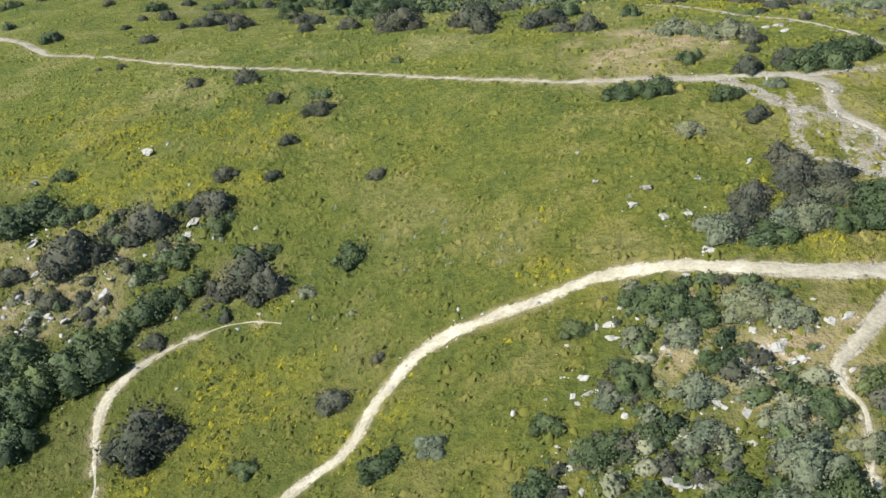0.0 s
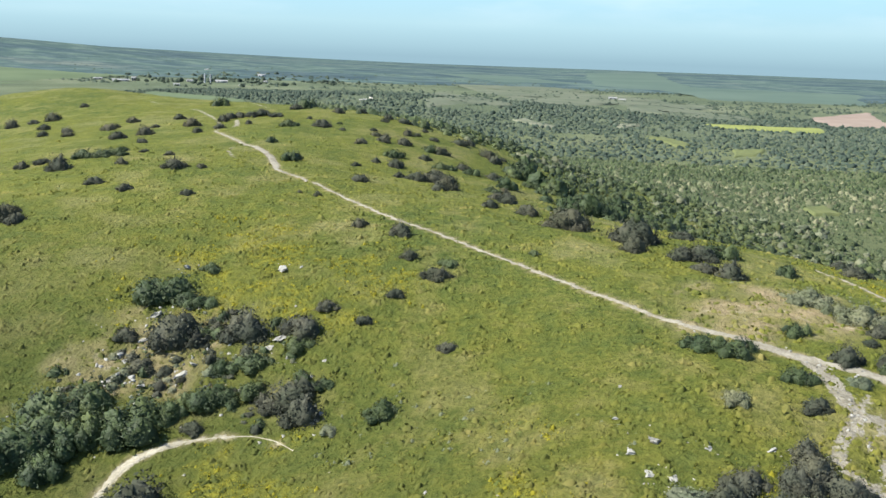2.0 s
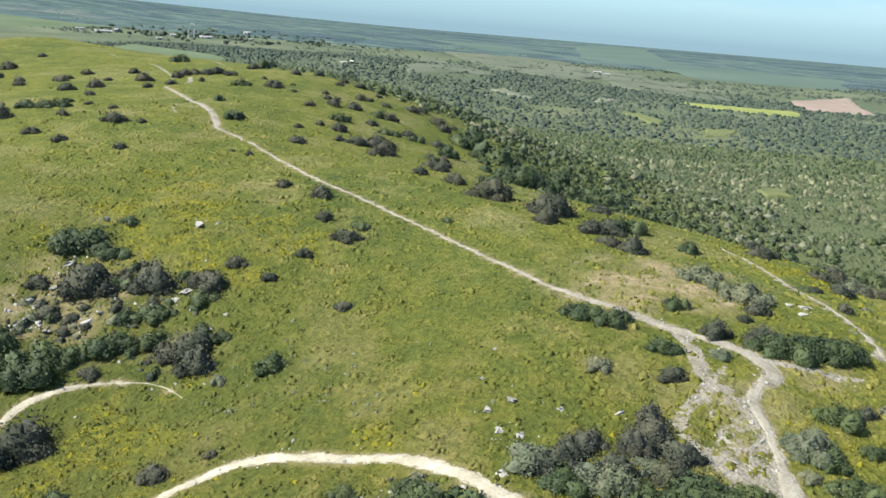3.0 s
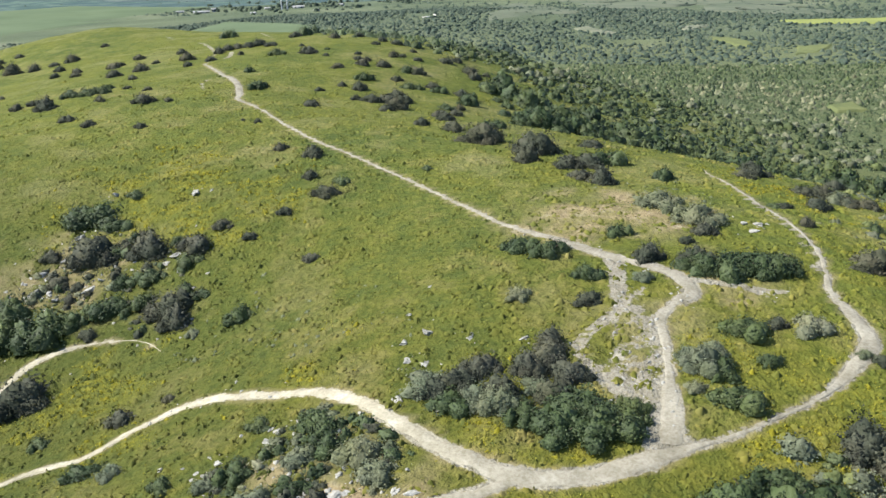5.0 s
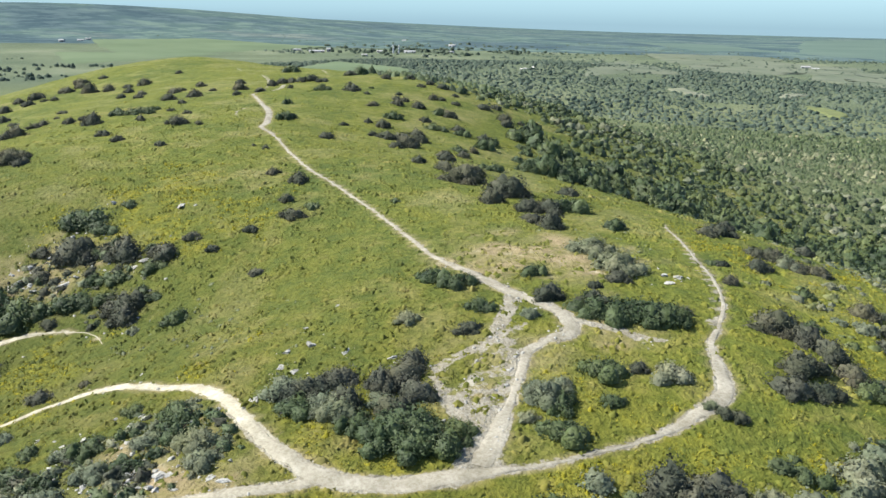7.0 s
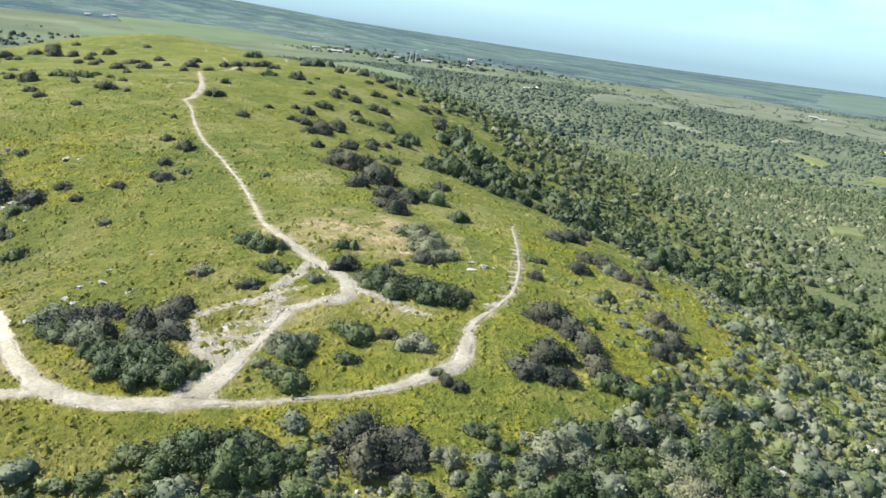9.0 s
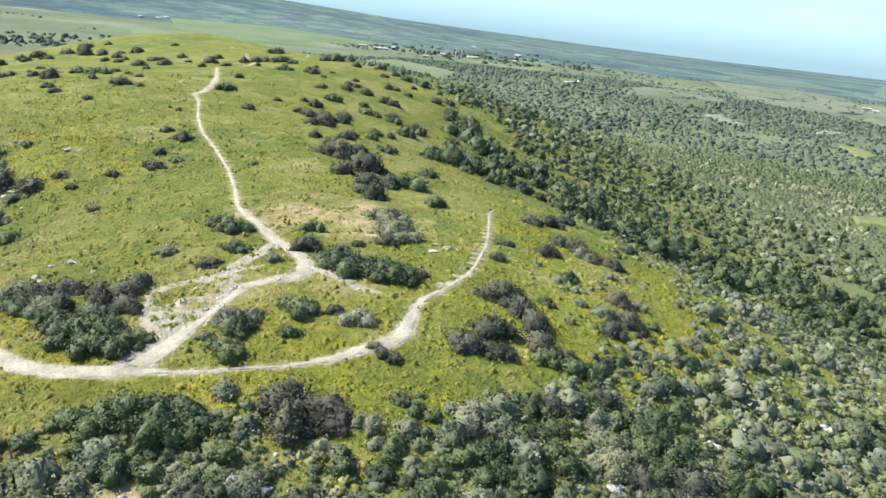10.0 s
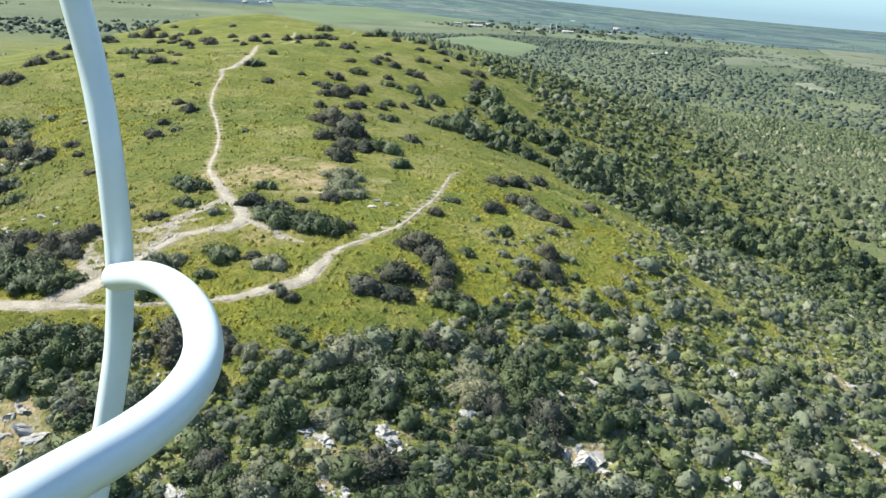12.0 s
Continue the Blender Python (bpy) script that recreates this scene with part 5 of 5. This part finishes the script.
# ---- meadow grass and flowers ----
def tufts(spots, tall, wide, seed):
    """Three low tilted leaves on each spot."""
    r = np.random.RandomState(seed)
    spots = np.asarray(spots)
    n = len(spots)
    foot = np.stack([spots[:, 0], spots[:, 1], ground(spots[:, 0], spots[:, 1])], -1)
    vs = []
    for blade in range(3):
        a = 2.1 * blade + r.rand(n) * 2
        u, w = np.stack([np.cos(a), np.sin(a), 0 * a], -1), np.stack([-np.sin(a), np.cos(a), 0 * a], -1)
        s = (wide * (0.6 + 0.9 * r.rand(n)))[:, None]
        h = (tall * (0.4 + 1.2 * r.rand(n)))[:, None]
        up = np.array([0, 0, 1.0])
        vs.append(np.stack([foot - w * s * 0.8 + up * 0.01, foot + w * s * 0.8 + up * h * 0.4, foot + u * s * 1.6 + up * h], 1))
    v = np.stack(vs, 1).reshape(-1, 3)
    return v, np.arange(len(v)).reshape(-1, 3)


r = np.random.RandomState(21)
sx, sy = -125 + 195 * r.rand(260000), 34 + 140 * r.rand(260000) ** 1.3
thinning = step((sx + 125) / 75) * step((174 - sy) / 90)
keep = (r.rand(len(sx)) < thinning) & (path_cover(sx, sy) > 0.02 + 0.25 * r.rand(len(sx))) & ((east_of_edge(sx, sy) < 9 * r.rand(len(sx))) | (r.rand(len(sx)) < 0.7 * step((sy - 84 - 0.25 * (sx - 50)) / 14) * step((72 - sx) / 14)))
sx, sy = sx[keep][:64000], sy[keep][:64000]
clumps = np.stack([sx, sy, 0.45 + 1.1 * r.rand(len(sx)) ** 1.5], -1)[:15000]
canopy("meadow_grass", clumps, "rough spring meadow grass in soft green and yellow clumps", TUFT, 57, 6, 2, 0.24, 4, 0.095, "grass")


def herb_material(name, tint, share=0.5):
    m, t, b = material(name, 0.8, 0.15)
    isle = t.nodes.new("ShaderNodeNewGeometry").outputs["Random Per Island"]
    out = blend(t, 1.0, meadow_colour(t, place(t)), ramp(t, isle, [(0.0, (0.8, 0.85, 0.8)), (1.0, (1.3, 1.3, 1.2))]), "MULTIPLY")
    out = blend(t, share, out, tint)
    t.links.new(out, b.inputs["Base Color"])
    return thin(m, t, b, 0.35)


def meadow_density(x, y):
    return (path_cover(x, y) > 0.5) * (east_of_edge(x, y) < 4) * step(0.5 + 1.1 * bumps(x, y, 9) - (y - 80) / 90) * clear_of_single(x, y)


herbs = scatter((-55, 36), (52, 130), 9000, meadow_density, (0.4, 1.3), 16, 0.8)
canopy("meadow_herbs", herbs[0::2], "low mounds of leafy herbs in the meadow", herb_material("leafy_herbs", (0.110, 0.140, 0.038)), 51, 6, 2, 0.17, 12, 0.09, "herbs")
canopy("meadow_herbs", herbs[1::2], "low mounds of flowering yellow-green herbs in the meadow", herb_material("flowering_herbs", (0.180, 0.178, 0.036)), 52, 6, 2, 0.17, 12, 0.09, "herbs")
SAGE = [(-14, 68, 5), (-9, 63, 4), (-4, 66, 5), (-2, 60, 4), (-12, 57, 4), (20, 100, 8), (6, 62, 4)]


def sage_density(x, y):
    near = np.zeros(np.shape(x))
    for a, b, c in SAGE:
        near = np.maximum(near, step(1.4 - np.hypot(x - a, y - b) / c))
    return near * (path_cover(x, y) > 0.5) * 0.8


canopy("sage_clumps", scatter((-25, 50), (32, 112), 1500, sage_density, (0.4, 1.0), 17, 0.9), "small silvery sage clumps among the grass", herb_material("sage_leaves", (0.170, 0.188, 0.120), 0.8), 53, 6, 2, 0.34, 14, 0.08, "herbs")
gx2, gy2 = -58 + 118 * r.rand(170000), 36 + 84 * r.rand(170000)
like = gold_density(gx2, gy2) * 0.5 + 0.004
keep = (r.rand(len(gx2)) < like) & (path_cover(gx2, gy2) > 0.2) & (east_of_edge(gx2, gy2) < 9)
mustard = scatter((-55, 36), (60, 125), 16000, lambda x, y: gold_density(x, y) * clear_of_single(x, y) * (path_cover(x, y) > 0.4) * (east_of_edge(x, y) < 16), (0.35, 1.0), 18, 0.62)
canopy("mustard_clumps", mustard, "flowering yellow mustard clumps beside paths and scrub", herb_material("mustard_flowers", (0.270, 0.240, 0.020), 0.85), 54, 6, 2, 0.36, 14, 0.08, "flowers")
v, f = tufts(np.stack([gx2[keep], gy2[keep]], -1), 0.16, 0.045, 23)
thing("yellow_wildflowers", mesh("yellow_wildflowers", v, f), FLOWER, "patches of bright yellow wildflowers in the meadow", "flowers", "stuff")


# ---- the white tubular frame of the aircraft, where the flight ends ----
def tube(points, radius, sides=20):
    """A round tube along a smooth curve through the points."""
    p = np.array(points, float)
    p = np.vstack([2 * p[0] - p[1], p, 2 * p[-1] - p[-2]])
    t = np.linspace(0, 1, 9)[:-1, None]
    c = np.vstack([0.5 * (2 * q1 + (q2 - q0) * t + (2 * q0 - 5 * q1 + 4 * q2 - q3) * t ** 2 + (3 * q1 - q0 - 3 * q2 + q3) * t ** 3) for q0, q1, q2, q3 in zip(p, p[1:], p[2:], p[3:])] + [p[-2:-1]])
    for _ in range(6):
        c[1:-1] = 0.25 * c[:-2] + 0.5 * c[1:-1] + 0.25 * c[2:]
    way = np.gradient(c, axis=0)
    way /= np.linalg.norm(way, axis=1)[:, None]
    u = np.cross(way, [0.31, 0.12, 0.94])
    u /= np.linalg.norm(u, axis=1)[:, None]
    w = np.cross(way, u)
    a = np.linspace(0, 2 * np.pi, sides + 1)[:-1]
    v = (c[:, None] + radius * (np.cos(a)[None, :, None] * u[:, None] + np.sin(a)[None, :, None] * w[:, None])).reshape(-1, 3)
    n = len(c)
    ids = np.arange(n * sides).reshape(n, sides)
    quads = np.stack([ids[:-1], np.roll(ids[:-1], -1, 1), np.roll(ids[1:], -1, 1), ids[1:]], -1).reshape(-1, 4)
    return mesh("tube", v, quads, True)


ENAMEL = plain_material("white_enamel", [(0.35, (0.45, 0.52, 0.52)), (0.65, (0.50, 0.565, 0.565))], 14.0, 0.28, 0.5)
frame_root = tagged(new("tubular_frame"), "white enamelled tubular frame of a light aircraft, curling forward", "aircraft frame")
POST = [(103.987, 28.48, 30.394), (103.991, 28.485, 30.365), (104.003, 28.495, 30.302), (104.02, 28.498, 30.237), (104.024, 28.502, 30.173), (104.023, 28.505, 30.116), (104.022, 28.502, 30.047), (104.022, 28.493, 29.989), (104.021, 28.482, 29.929), (104.022, 28.466, 29.852)]
CURL = [(104.039, 28.493, 30.116), (104.103, 28.495, 30.136), (104.186, 28.48, 30.151), (104.271, 28.453, 30.162), (104.328, 28.428, 30.163), (104.376, 28.397, 30.167), (104.419, 28.359, 30.173), (104.445, 28.324, 30.176), (104.464, 28.293, 30.18), (104.473, 28.268, 30.179), (104.472, 28.242, 30.171)]
part("upright_tube", tube(POST, 0.013), ENAMEL, frame_root)
part("curled_tube", tube(CURL, 0.013), ENAMEL, frame_root)
